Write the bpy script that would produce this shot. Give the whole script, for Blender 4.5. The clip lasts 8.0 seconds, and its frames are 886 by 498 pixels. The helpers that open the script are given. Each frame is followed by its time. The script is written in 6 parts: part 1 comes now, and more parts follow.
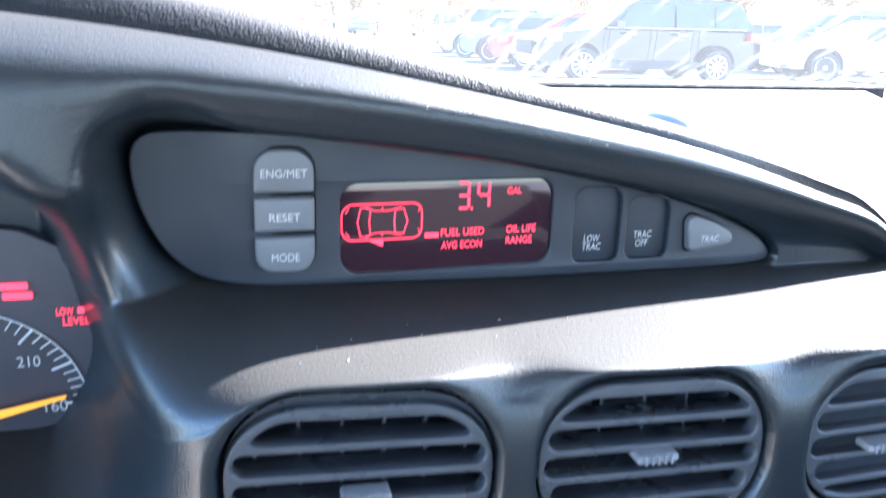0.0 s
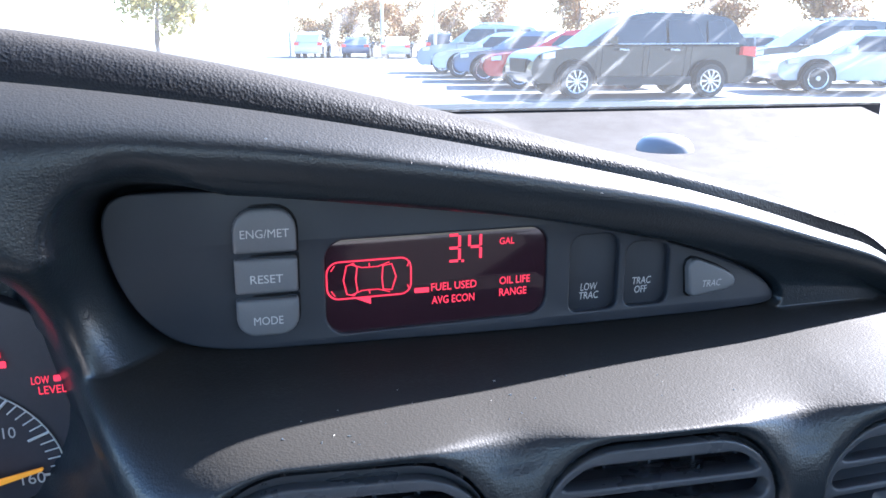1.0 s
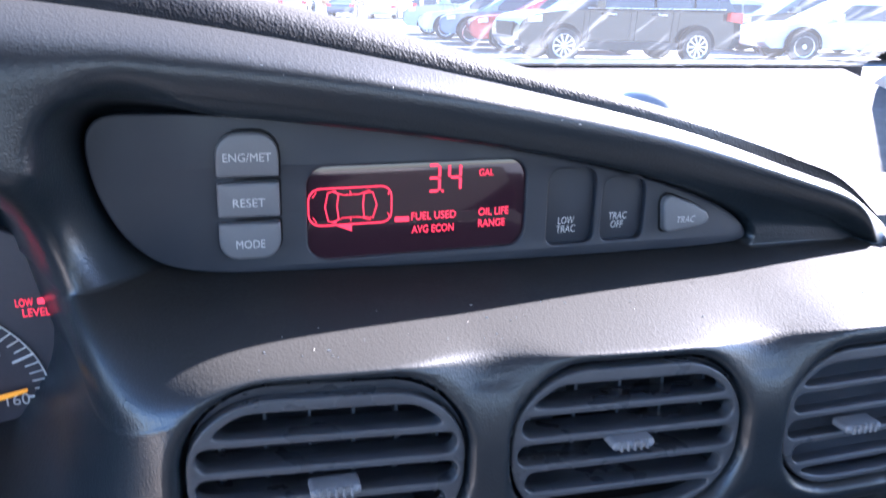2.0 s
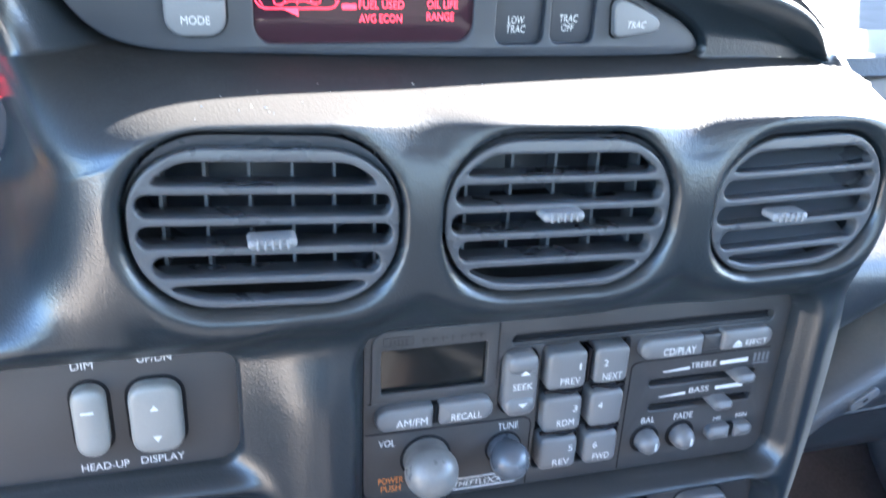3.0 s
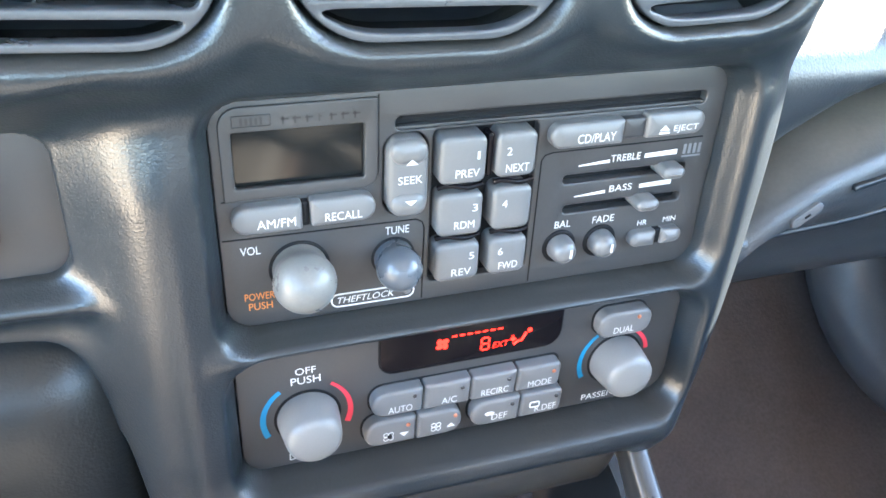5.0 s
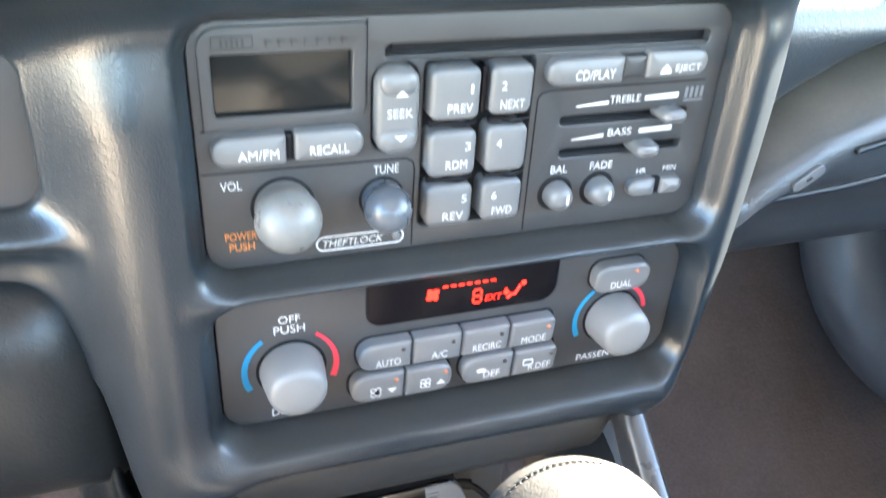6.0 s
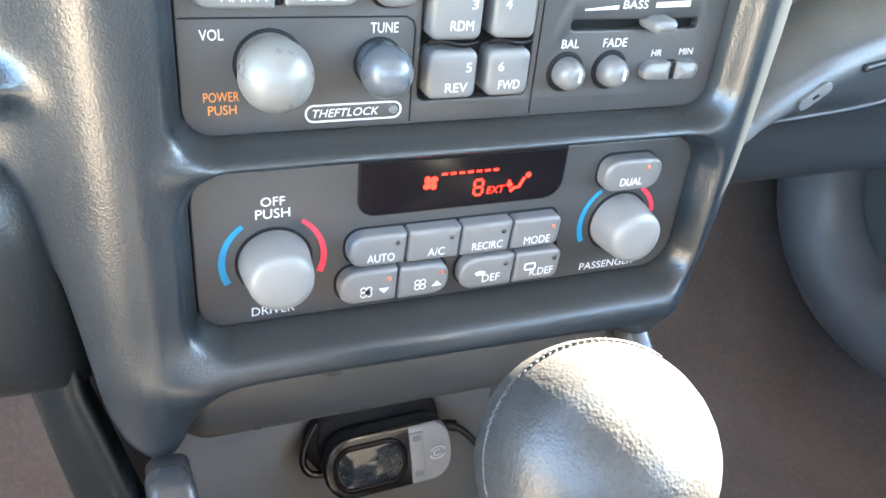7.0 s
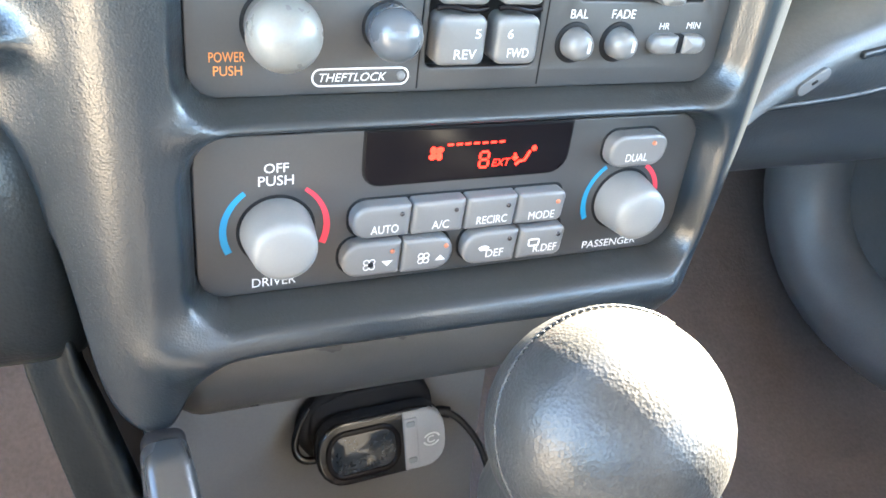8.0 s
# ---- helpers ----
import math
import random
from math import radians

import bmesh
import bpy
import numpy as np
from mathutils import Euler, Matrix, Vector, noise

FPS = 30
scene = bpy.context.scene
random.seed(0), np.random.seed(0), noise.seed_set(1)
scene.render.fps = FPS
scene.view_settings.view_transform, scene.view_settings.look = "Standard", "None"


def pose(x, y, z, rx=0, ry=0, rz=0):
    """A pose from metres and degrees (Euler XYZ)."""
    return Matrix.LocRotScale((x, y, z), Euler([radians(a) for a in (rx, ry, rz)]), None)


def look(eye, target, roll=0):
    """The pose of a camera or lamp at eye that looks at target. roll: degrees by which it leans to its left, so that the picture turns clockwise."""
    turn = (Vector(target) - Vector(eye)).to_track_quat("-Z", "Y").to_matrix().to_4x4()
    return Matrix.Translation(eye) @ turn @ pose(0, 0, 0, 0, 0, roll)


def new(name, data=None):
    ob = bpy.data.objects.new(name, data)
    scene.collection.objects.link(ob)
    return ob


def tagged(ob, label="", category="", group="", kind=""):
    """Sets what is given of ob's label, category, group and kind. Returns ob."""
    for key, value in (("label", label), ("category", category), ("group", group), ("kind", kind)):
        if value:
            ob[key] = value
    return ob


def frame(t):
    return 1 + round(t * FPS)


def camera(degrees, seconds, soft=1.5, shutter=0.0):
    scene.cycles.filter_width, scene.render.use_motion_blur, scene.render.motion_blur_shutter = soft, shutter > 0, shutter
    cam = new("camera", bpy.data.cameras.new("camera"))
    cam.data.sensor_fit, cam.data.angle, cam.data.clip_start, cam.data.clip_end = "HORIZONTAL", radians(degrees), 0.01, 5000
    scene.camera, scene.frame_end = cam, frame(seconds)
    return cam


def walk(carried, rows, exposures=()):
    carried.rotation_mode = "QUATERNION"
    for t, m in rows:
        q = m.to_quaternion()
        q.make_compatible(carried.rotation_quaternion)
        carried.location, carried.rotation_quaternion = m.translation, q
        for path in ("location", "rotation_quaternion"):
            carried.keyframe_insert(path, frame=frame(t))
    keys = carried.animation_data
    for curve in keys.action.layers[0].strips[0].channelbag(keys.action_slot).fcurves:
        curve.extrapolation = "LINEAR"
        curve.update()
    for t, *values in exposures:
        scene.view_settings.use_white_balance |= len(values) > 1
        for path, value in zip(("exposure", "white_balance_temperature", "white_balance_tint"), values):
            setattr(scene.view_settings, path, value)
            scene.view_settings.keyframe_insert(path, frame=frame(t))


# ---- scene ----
cam = camera(56.9, 8.0, soft=1.6, shutter=0.4)
PATH = [
    (0, (-0.1627, -0.2553, 1.1275), (0.0797, 0.6769, 0.8586), 1.76),
    (0.2, (-0.1580, -0.2470, 1.1370), (0.0850, 0.6890, 0.8745), 1.40),
    (0.5, (-0.1549, -0.2402, 1.1372), (0.0895, 0.6966, 0.8867), 0.71),
    (1, (-0.1553, -0.2402, 1.1372), (0.0887, 0.6978, 0.8910), 0.24),
    (1.2, (-0.1562, -0.2400, 1.1353), (0.0888, 0.6980, 0.8901), 0.24),
    (2.3, (-0.1561, -0.2579, 1.1167), (0.1099, 0.6527, 0.8002), 1.94),
    (2.5, (-0.1538, -0.2648, 1.1074), (0.1118, 0.6387, 0.7711), 2.30),
    (3, (-0.1431, -0.2763, 1.0863), (0.1204, 0.6034, 0.6904), 2.77),
    (3.5, (-0.1320, -0.2766, 1.0688), (0.1424, 0.5774, 0.6268), 2.48),
    (4, (-0.1178, -0.2721, 1.0469), (0.1756, 0.5550, 0.5675), 2.72),
    (4.5, (-0.1084, -0.2595, 1.0319), (0.1923, 0.5490, 0.5260), 2.82),
    (5.8, (-0.1003, -0.2522, 1.0180), (0.1997, 0.5486, 0.4995), 3.34),
    (6, (-0.1012, -0.2537, 1.0025), (0.2072, 0.5463, 0.4878), 3.80),
    (6.5, (-0.1024, -0.2524, 0.9673), (0.2291, 0.5372, 0.4509), 5.04),
    (7, (-0.1095, -0.2474, 0.9521), (0.2411, 0.5354, 0.4379), 5.87),
    (7.5, (-0.1135, -0.2458, 0.9419), (0.2495, 0.5339, 0.4318), 6.54),
    (8, (-0.1172, -0.2464, 0.9387), (0.2563, 0.5307, 0.4321), 7.21),
]
EXPOSURES = [(0, 4.7, 4820, 14), (0.5, 3.82, 4820, 16), (1.2, 3.55, 4820, 17), (2.3, 4.36, 4800, 24), (3, 5.3, 5050, 13), (4.5, 6.05, 5600, 8), (6.5, 6.28, 5950, 7), (8, 6.48, 6050, 6)]
walk(cam, [(t, look(eye, target, roll)) for t, eye, target, roll in PATH], EXPOSURES)

# ---- daylight ----
SUN_EL, SUN_AZ = 31.5, 70.0        # height over the horizon; turn from straight ahead to the right
world = bpy.data.worlds.new("sky")
scene.world = world
world.use_nodes = True
sky = world.node_tree.nodes.new("ShaderNodeTexSky")
sky.sky_type, sky.sun_disc = "NISHITA", False
sky.sun_elevation, sky.sun_rotation = radians(SUN_EL), radians(SUN_AZ)
sky.air_density, sky.dust_density = 1.2, 0.6
back = world.node_tree.nodes["Background"]
world.node_tree.links.new(sky.outputs[0], back.inputs[0])
back.inputs[1].default_value = 0.055
sun = new("sun", bpy.data.lights.new("sun", "SUN"))
sun.data.energy, sun.data.angle, sun.data.color = 5.0, radians(0.6), (1.0, 0.82, 0.60)
_d = Vector((math.sin(radians(SUN_AZ)) * math.cos(radians(SUN_EL)), math.cos(radians(SUN_AZ)) * math.cos(radians(SUN_EL)), math.sin(radians(SUN_EL))))
sun.matrix_world = look(_d * 10, (0, 0, 0))


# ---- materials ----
def surface(name, colour, rough=0.5, metal=0.0, grain=0.0, grain_size=0.0008, vary=0.15, vary_size=0.03, coat=0.0, spec=0.5, cells=True, wear=0.12, lit_dust=0.0, matt=1.0, film=(0.32, 0.255, 0.165)):
    """A plastic, painted or woven surface: colour that drifts at two scales, gloss that wears, a fine relief. The last
    three lay a dusty film on what faces up, with the sunlit tone put into its colour: how strong it is; matt: the gloss
    left under it; film: its colour.
    """
    m = bpy.data.materials.new(name)
    m.use_nodes = True
    nt = m.node_tree
    b = nt.nodes["Principled BSDF"]
    tc = nt.nodes.new("ShaderNodeTexCoord")
    n1 = nt.nodes.new("ShaderNodeTexNoise")
    n1.inputs["Scale"].default_value, n1.inputs["Detail"].default_value = 1 / vary_size, 5
    nt.links.new(tc.outputs["Object"], n1.inputs["Vector"])
    n2 = nt.nodes.new("ShaderNodeTexNoise")
    n2.inputs["Scale"].default_value, n2.inputs["Detail"].default_value = 1 / max(grain_size * 2, 1e-4), 3
    nt.links.new(tc.outputs["Object"], n2.inputs["Vector"])
    add = nt.nodes.new("ShaderNodeMath")
    add.operation = "ADD"
    nt.links.new(n1.outputs["Fac"], add.inputs[0])
    nt.links.new(n2.outputs["Fac"], add.inputs[1])
    rng = nt.nodes.new("ShaderNodeMapRange")
    rng.inputs["From Min"].default_value, rng.inputs["From Max"].default_value = 0.6, 1.4
    rng.inputs["To Min"].default_value, rng.inputs["To Max"].default_value = 1 - vary, 1 + vary
    nt.links.new(add.outputs[0], rng.inputs["Value"])
    mul = nt.nodes.new("ShaderNodeVectorMath")
    mul.operation = "SCALE"
    mul.inputs[0].default_value = colour[:3]
    nt.links.new(rng.outputs[0], mul.inputs["Scale"])
    nt.links.new(mul.outputs[0], b.inputs["Base Color"])
    r2 = nt.nodes.new("ShaderNodeMapRange")
    r2.inputs["From Min"].default_value, r2.inputs["From Max"].default_value = 0.3, 0.7
    r2.inputs["To Min"].default_value, r2.inputs["To Max"].default_value = max(rough - wear, 0.02), min(rough + wear, 1)
    nt.links.new(n1.outputs["Fac"], r2.inputs["Value"])
    nt.links.new(r2.outputs[0], b.inputs["Roughness"])
    # upward faces take a dusty film that also holds the sunlit tone in its colour
    if lit_dust:
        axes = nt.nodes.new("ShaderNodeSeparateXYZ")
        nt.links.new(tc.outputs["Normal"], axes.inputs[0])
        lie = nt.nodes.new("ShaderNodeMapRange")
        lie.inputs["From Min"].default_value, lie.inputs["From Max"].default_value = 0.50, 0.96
        lie.inputs["To Max"].default_value = lit_dust
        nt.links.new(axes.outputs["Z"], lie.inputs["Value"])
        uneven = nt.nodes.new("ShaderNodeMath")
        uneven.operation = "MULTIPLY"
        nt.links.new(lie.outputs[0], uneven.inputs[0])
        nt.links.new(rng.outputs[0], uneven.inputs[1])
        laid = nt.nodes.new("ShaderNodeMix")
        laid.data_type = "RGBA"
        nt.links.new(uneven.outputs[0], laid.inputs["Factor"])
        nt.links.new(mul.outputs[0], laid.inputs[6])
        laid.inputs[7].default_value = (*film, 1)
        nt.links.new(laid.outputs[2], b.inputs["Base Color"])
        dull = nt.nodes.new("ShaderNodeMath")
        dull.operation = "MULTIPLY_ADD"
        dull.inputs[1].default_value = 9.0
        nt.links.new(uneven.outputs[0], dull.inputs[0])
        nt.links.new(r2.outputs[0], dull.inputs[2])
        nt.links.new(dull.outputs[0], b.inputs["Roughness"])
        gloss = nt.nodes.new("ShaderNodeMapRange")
        gloss.inputs["From Max"].default_value = lit_dust
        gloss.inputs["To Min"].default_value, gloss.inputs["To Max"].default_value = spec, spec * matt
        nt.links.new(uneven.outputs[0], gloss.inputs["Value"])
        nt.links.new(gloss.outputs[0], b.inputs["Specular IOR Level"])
    b.inputs["Metallic"].default_value = metal
    b.inputs["Coat Weight"].default_value = coat
    b.inputs["Specular IOR Level"].default_value = spec
    if grain:
        bump = nt.nodes.new("ShaderNodeBump")
        bump.inputs["Strength"].default_value, bump.inputs["Distance"].default_value = grain, grain_size * 0.5
        if cells:
            v = nt.nodes.new("ShaderNodeTexVoronoi")
            v.inputs["Scale"].default_value = 1 / grain_size
            nt.links.new(tc.outputs["Object"], v.inputs["Vector"])
            mix = nt.nodes.new("ShaderNodeMath")
            mix.operation = "MULTIPLY_ADD"
            mix.inputs[1].default_value = 0.7
            nt.links.new(v.outputs["Distance"], mix.inputs[0])
            nt.links.new(n2.outputs["Fac"], mix.inputs[2])
            nt.links.new(mix.outputs[0], bump.inputs["Height"])
        else:
            nt.links.new(n2.outputs["Fac"], bump.inputs["Height"])
        nt.links.new(bump.outputs[0], b.inputs["Normal"])
    return m


def glowing(name, colour, strength):
    m = bpy.data.materials.new(name)
    m.use_nodes = True
    b = m.node_tree.nodes["Principled BSDF"]
    b.inputs["Base Color"].default_value = (*colour, 1)
    b.inputs["Emission Color"].default_value = (*colour, 1)
    b.inputs["Emission Strength"].default_value = strength
    return m


def windshield_glass():
    """A thin clear pane with a weak mirror and a film of wiped dust."""
    m = bpy.data.materials.new("windshield_glass")
    m.use_nodes = True
    nt = m.node_tree
    nt.nodes.remove(nt.nodes["Principled BSDF"])
    out = nt.nodes["Material Output"]
    clear, shine, lit_dust = nt.nodes.new("ShaderNodeBsdfTransparent"), nt.nodes.new("ShaderNodeBsdfGlossy"), nt.nodes.new("ShaderNodeBsdfTranslucent")
    clear.inputs[0].default_value = (0.93, 0.96, 0.95, 1)
    shine.inputs["Roughness"].default_value = 0.03
    lit_dust.inputs[0].default_value = (0.8, 0.8, 0.78, 1)
    a, c = nt.nodes.new("ShaderNodeMixShader"), nt.nodes.new("ShaderNodeMixShader")
    a.inputs[0].default_value = 0.04
    nt.links.new(clear.outputs[0], a.inputs[1])
    nt.links.new(shine.outputs[0], a.inputs[2])
    tc = nt.nodes.new("ShaderNodeTexCoord")
    mp = nt.nodes.new("ShaderNodeMapping")
    mp.inputs["Rotation"].default_value = (0, radians(35), radians(25))
    mp.inputs["Scale"].default_value = (60, 9, 4)
    nz = nt.nodes.new("ShaderNodeTexNoise")
    nz.inputs["Scale"].default_value, nz.inputs["Detail"].default_value = 1.0, 6
    rg = nt.nodes.new("ShaderNodeMapRange")
    rg.inputs["From Min"].default_value, rg.inputs["From Max"].default_value = 0.55, 0.85
    rg.inputs["To Min"].default_value, rg.inputs["To Max"].default_value = 0.014, 0.11
    nt.links.new(tc.outputs["Object"], mp.inputs[0])
    nt.links.new(mp.outputs[0], nz.inputs["Vector"])
    nt.links.new(nz.outputs["Fac"], rg.inputs["Value"])
    nt.links.new(rg.outputs[0], c.inputs[0])
    nt.links.new(a.outputs[0], c.inputs[1])
    nt.links.new(lit_dust.outputs[0], c.inputs[2])
    nt.links.new(c.outputs[0], out.inputs[0])
    return m


# trim, pad and glove box plastic: sunlit tops painted in as a pale film
M_TRIM = surface("moulded_dash_plastic", (0.0125, 0.0170, 0.0215), 0.30, grain=0.24, grain_size=0.0008, vary=0.10, spec=0.60, wear=0.02, lit_dust=0.034, matt=0.14, film=(0.41, 0.265, 0.09))
M_PAD = surface("grained_dash_pad", (0.0065, 0.0080, 0.0105), 0.42, grain=0.4, grain_size=0.0010, vary=0.14, spec=0.4, wear=0.04, lit_dust=0.055)
M_PLATE = surface("charcoal_face_plastic", (0.034, 0.0335, 0.0345), 0.44, grain=0.08, grain_size=0.0004, vary=0.08, cells=False)
M_BADGE = surface("dark_raised_mark", (0.016, 0.016, 0.017), 0.4, vary=0.05)
M_POD = surface("smooth_dark_panel", (0.021, 0.0245, 0.033), 0.5, grain=0.06, grain_size=0.0004, vary=0.06, cells=False)
M_DIAL = surface("satin_dial_face", (0.042, 0.039, 0.048), 0.55, vary=0.08)
M_KEY = surface("grey_button_plastic", (0.110, 0.109, 0.110), 0.37, spec=0.5, grain=0.04, grain_size=0.0004, vary=0.04, cells=False, wear=0.03)
M_ROCKER = surface("warm_grey_rocker_plastic", (0.19, 0.185, 0.172), 0.40, grain=0.05, grain_size=0.0004, vary=0.06, cells=False)
M_KEYDARK = surface("dark_grey_button_plastic", (0.13, 0.133, 0.14), 0.42, grain=0.05, grain_size=0.0004, vary=0.06, cells=False)
M_KNOB = surface("grey_rubber_knob", (0.142, 0.140, 0.136), 0.42, grain=0.08, grain_size=0.0005, vary=0.05, cells=False)
M_VOLUME = surface("worn_grey_volume_knob", (0.128, 0.125, 0.118), 0.36, grain=0.08, grain_size=0.0005, vary=0.10, vary_size=0.008, cells=False)
M_KNOBDARK = surface("slate_grey_knob", (0.068, 0.075, 0.086), 0.32, grain=0.05, grain_size=0.0005, vary=0.05, cells=False)
M_VENT = surface("vent_plastic", (0.052, 0.057, 0.066), 0.34, grain=0.08, grain_size=0.0005, vary=0.12, cells=False)
M_FIN = surface("vent_fin_plastic", (0.052, 0.056, 0.064), 0.5, vary=0.1)
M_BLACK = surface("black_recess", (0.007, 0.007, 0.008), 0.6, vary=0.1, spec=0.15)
M_TAB = surface("grey_tab_plastic", (0.155, 0.162, 0.175), 0.36, vary=0.06)
M_INK = surface("white_print", (0.52, 0.52, 0.51), 0.6, vary=0.08)
M_ORANGE = surface("orange_print", (0.62, 0.22, 0.05), 0.6, vary=0.05)
M_BLUE = surface("blue_print", (0.008, 0.155, 0.29), 0.5, vary=0.03)
M_RED = surface("red_print", (0.52, 0.03, 0.05), 0.5, vary=0.03)
M_DISPLAY = surface("smoked_display_glass", (0.030, 0.012, 0.018), 0.10, vary=0.03, coat=0.5, wear=0.02)
M_LCD = surface("grey_lcd_glass", (0.009, 0.0095, 0.0095), 0.15, vary=0.05, spec=0.4, wear=0.03)
M_BLACKGLASS = surface("black_display_glass", (0.006, 0.005, 0.006), 0.2, vary=0.02, spec=0.12, wear=0.02)
M_GLOW = glowing("lit_red_segment", (1.0, 0.035, 0.06), 0.10)
M_GLOWCLIM = glowing("lit_orange_red_segment", (1.0, 0.014, 0.004), 0.09)
M_LAMP = glowing("amber_indicator_dot", (0.30, 0.10, 0.05), 0.0003)
M_LAMPOFF = surface("unlit_indicator_lens", (0.025, 0.020, 0.020), 0.25, vary=0.05)
M_NEEDLE = glowing("amber_needle", (0.9, 0.36, 0.02), 0.04)
M_LEATHER = surface("worn_black_leather", (0.027, 0.0275, 0.0275), 0.38, grain=0.28, grain_size=0.0010, vary=0.25, vary_size=0.012, spec=0.45, wear=0.04)
M_THREAD = surface("grey_thread", (0.034, 0.034, 0.033), 0.8, vary=0.1)
M_CARPET = surface("brown_grey_carpet", (0.108, 0.088, 0.079), 0.95, grain=0.5, grain_size=0.002, vary=0.22, vary_size=0.07, spec=0.1, cells=False)
M_SCREEN = surface("pale_grey_screen", (0.020, 0.024, 0.028), 0.10, vary=0.1, vary_size=0.01, coat=0.6, wear=0.03)
# its strong pale film puts sun on the upper faces into the colour
M_GLOVE = surface("grained_glove_box_plastic", (0.028, 0.0320, 0.0365), 0.33, grain=0.16, grain_size=0.0013, vary=0.1, spec=0.7, wear=0.03, lit_dust=0.28)
M_RING = surface("grey_door_pocket_plastic", (0.105, 0.108, 0.112), 0.42, grain=0.15, grain_size=0.0012, vary=0.1, wear=0.03)
M_SIDE = surface("black_grained_console_trim", (0.009, 0.0105, 0.0115), 0.42, grain=0.25, grain_size=0.0012, vary=0.12, spec=0.10, wear=0.03)
M_BOLSTER = surface("grained_black_bolster_vinyl", (0.0105, 0.012, 0.0130), 0.36, grain=0.18, grain_size=0.0012, vary=0.12, spec=0.4, wear=0.03)
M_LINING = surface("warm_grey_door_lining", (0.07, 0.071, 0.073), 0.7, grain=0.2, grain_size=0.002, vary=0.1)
# pale reflector colour for the unseen left door, chosen for bounce
M_BOUNCE = surface("tan_bounce_lining", (0.38, 0.35, 0.31), 0.85, grain=0.2, grain_size=0.002, vary=0.1)
M_SENSOR = surface("pale_grey_sensor_plastic", (0.16, 0.165, 0.18), 0.4, vary=0.05)
M_SEAT = surface("warm_grey_seat_cloth", (0.052, 0.050, 0.048), 0.9, grain=0.3, grain_size=0.003, vary=0.1, cells=False)
M_HEADLINER = surface("grey_headliner", (0.55, 0.53, 0.50), 0.9, vary=0.05)
M_CHROME = surface("brushed_steel", (0.62, 0.63, 0.64), 0.28, metal=1.0, vary=0.05)
M_TRAY = surface("grey_console_plastic", (0.150, 0.150, 0.152), 0.5, grain=0.12, grain_size=0.0008, vary=0.08)
M_DRAWER = surface("charcoal_drawer_plastic", (0.039, 0.038, 0.037), 0.36, grain=0.10, grain_size=0.0008, vary=0.08)
M_CONSOLE = surface("satin_console_rail", (0.028, 0.030, 0.032), 0.32, grain=0.05, grain_size=0.0008, vary=0.08)
M_GLOSSBLACK = surface("glossy_black_plastic", (0.010, 0.010, 0.011), 0.16, vary=0.1, wear=0.04)
M_CABLE = surface("black_cable", (0.008, 0.008, 0.009), 0.4, vary=0.1, spec=0.3)
M_LOCK = surface("grey_lock_metal", (0.10, 0.102, 0.105), 0.45, vary=0.1)
M_SILVER = surface("silver_plastic", (0.25, 0.25, 0.255), 0.4, vary=0.05)
M_PAINT = surface("dusty_light_paint", (0.45, 0.43, 0.40), 0.35, vary=0.06, vary_size=0.2, coat=0.5)
M_LINT = surface("pale_lint", (0.55, 0.53, 0.50), 0.9, vary=0.1)
M_GLASS = windshield_glass()


# ---- building helpers ----
def smooth(a, b, v):
    k = np.clip((v - a) / (b - a), 0, 1)
    return k * k * (3 - 2 * k)


def thing(name, place, label, category, group="", kind=""):
    """An Empty at a thing's base, to parent its parts."""
    ob = new(name)
    ob.empty_display_size = 0.01
    ob.location = place
    return tagged(ob, label, category, group, kind)


def part(name, mesh, material, parent=None, label="", shade=True):
    """Links a mesh that is given in world coordinates as one part of a thing or of a part."""
    ob = new(name, mesh)
    if material is not None and not mesh.materials:
        mesh.materials.append(material)
    if shade:
        mesh.shade_smooth()
    if parent is not None:
        ob.parent = parent
        if parent.type == "EMPTY":
            ob.matrix_parent_inverse = Matrix.Translation(-parent.location)
    return tagged(ob, label)


def mesh_of(verts, faces, sharp=None):
    me = bpy.data.meshes.new("shape")
    me.from_pydata([tuple(v) for v in verts], [], faces)
    bm = bmesh.new()
    bm.from_mesh(me)
    bmesh.ops.recalc_face_normals(bm, faces=bm.faces)
    if sharp:
        for e in bm.edges:
            if len(e.link_faces) == 2 and e.calc_face_angle(0) > radians(sharp):
                e.smooth = False
    bm.to_mesh(me)
    bm.free()
    return me


def loft(rings, cap_first=True, cap_last=True, sharp=40, closed=True):
    """A skin over rings of equally many points."""
    n = len(rings[0])
    verts = [p for r in rings for p in r]
    faces = []
    for a in range(len(rings) - 1):
        for k in range(n if closed else n - 1):
            i, j = a * n + k, a * n + (k + 1) % n
            faces.append((i, j, j + n, i + n))
    if cap_first:
        faces.append(tuple(range(n)))
    if cap_last:
        faces.append(tuple(range((len(rings) - 1) * n, len(rings) * n)))
    return mesh_of(verts, faces, sharp)


def rounded(cx, cz, hx, hz, r, steps=5):
    """A rectangle with rounded corners; r: one radius, or those of the corners top left, top right, bottom right, bottom left."""
    rs = (r,) * 4 if not isinstance(r, tuple) else r
    pts = []
    for (sx, sz), q, start in zip(((-1, 1), (1, 1), (1, -1), (-1, -1)), rs, (180, 90, 0, -90)):
        q = max(min(q, hx, hz), 1e-5)
        for k in range(steps + 1):
            a = radians(start - 90 * k / steps)
            pts.append((cx + sx * (hx - q) + q * math.cos(a), cz + sz * (hz - q) + q * math.sin(a)))
    return pts


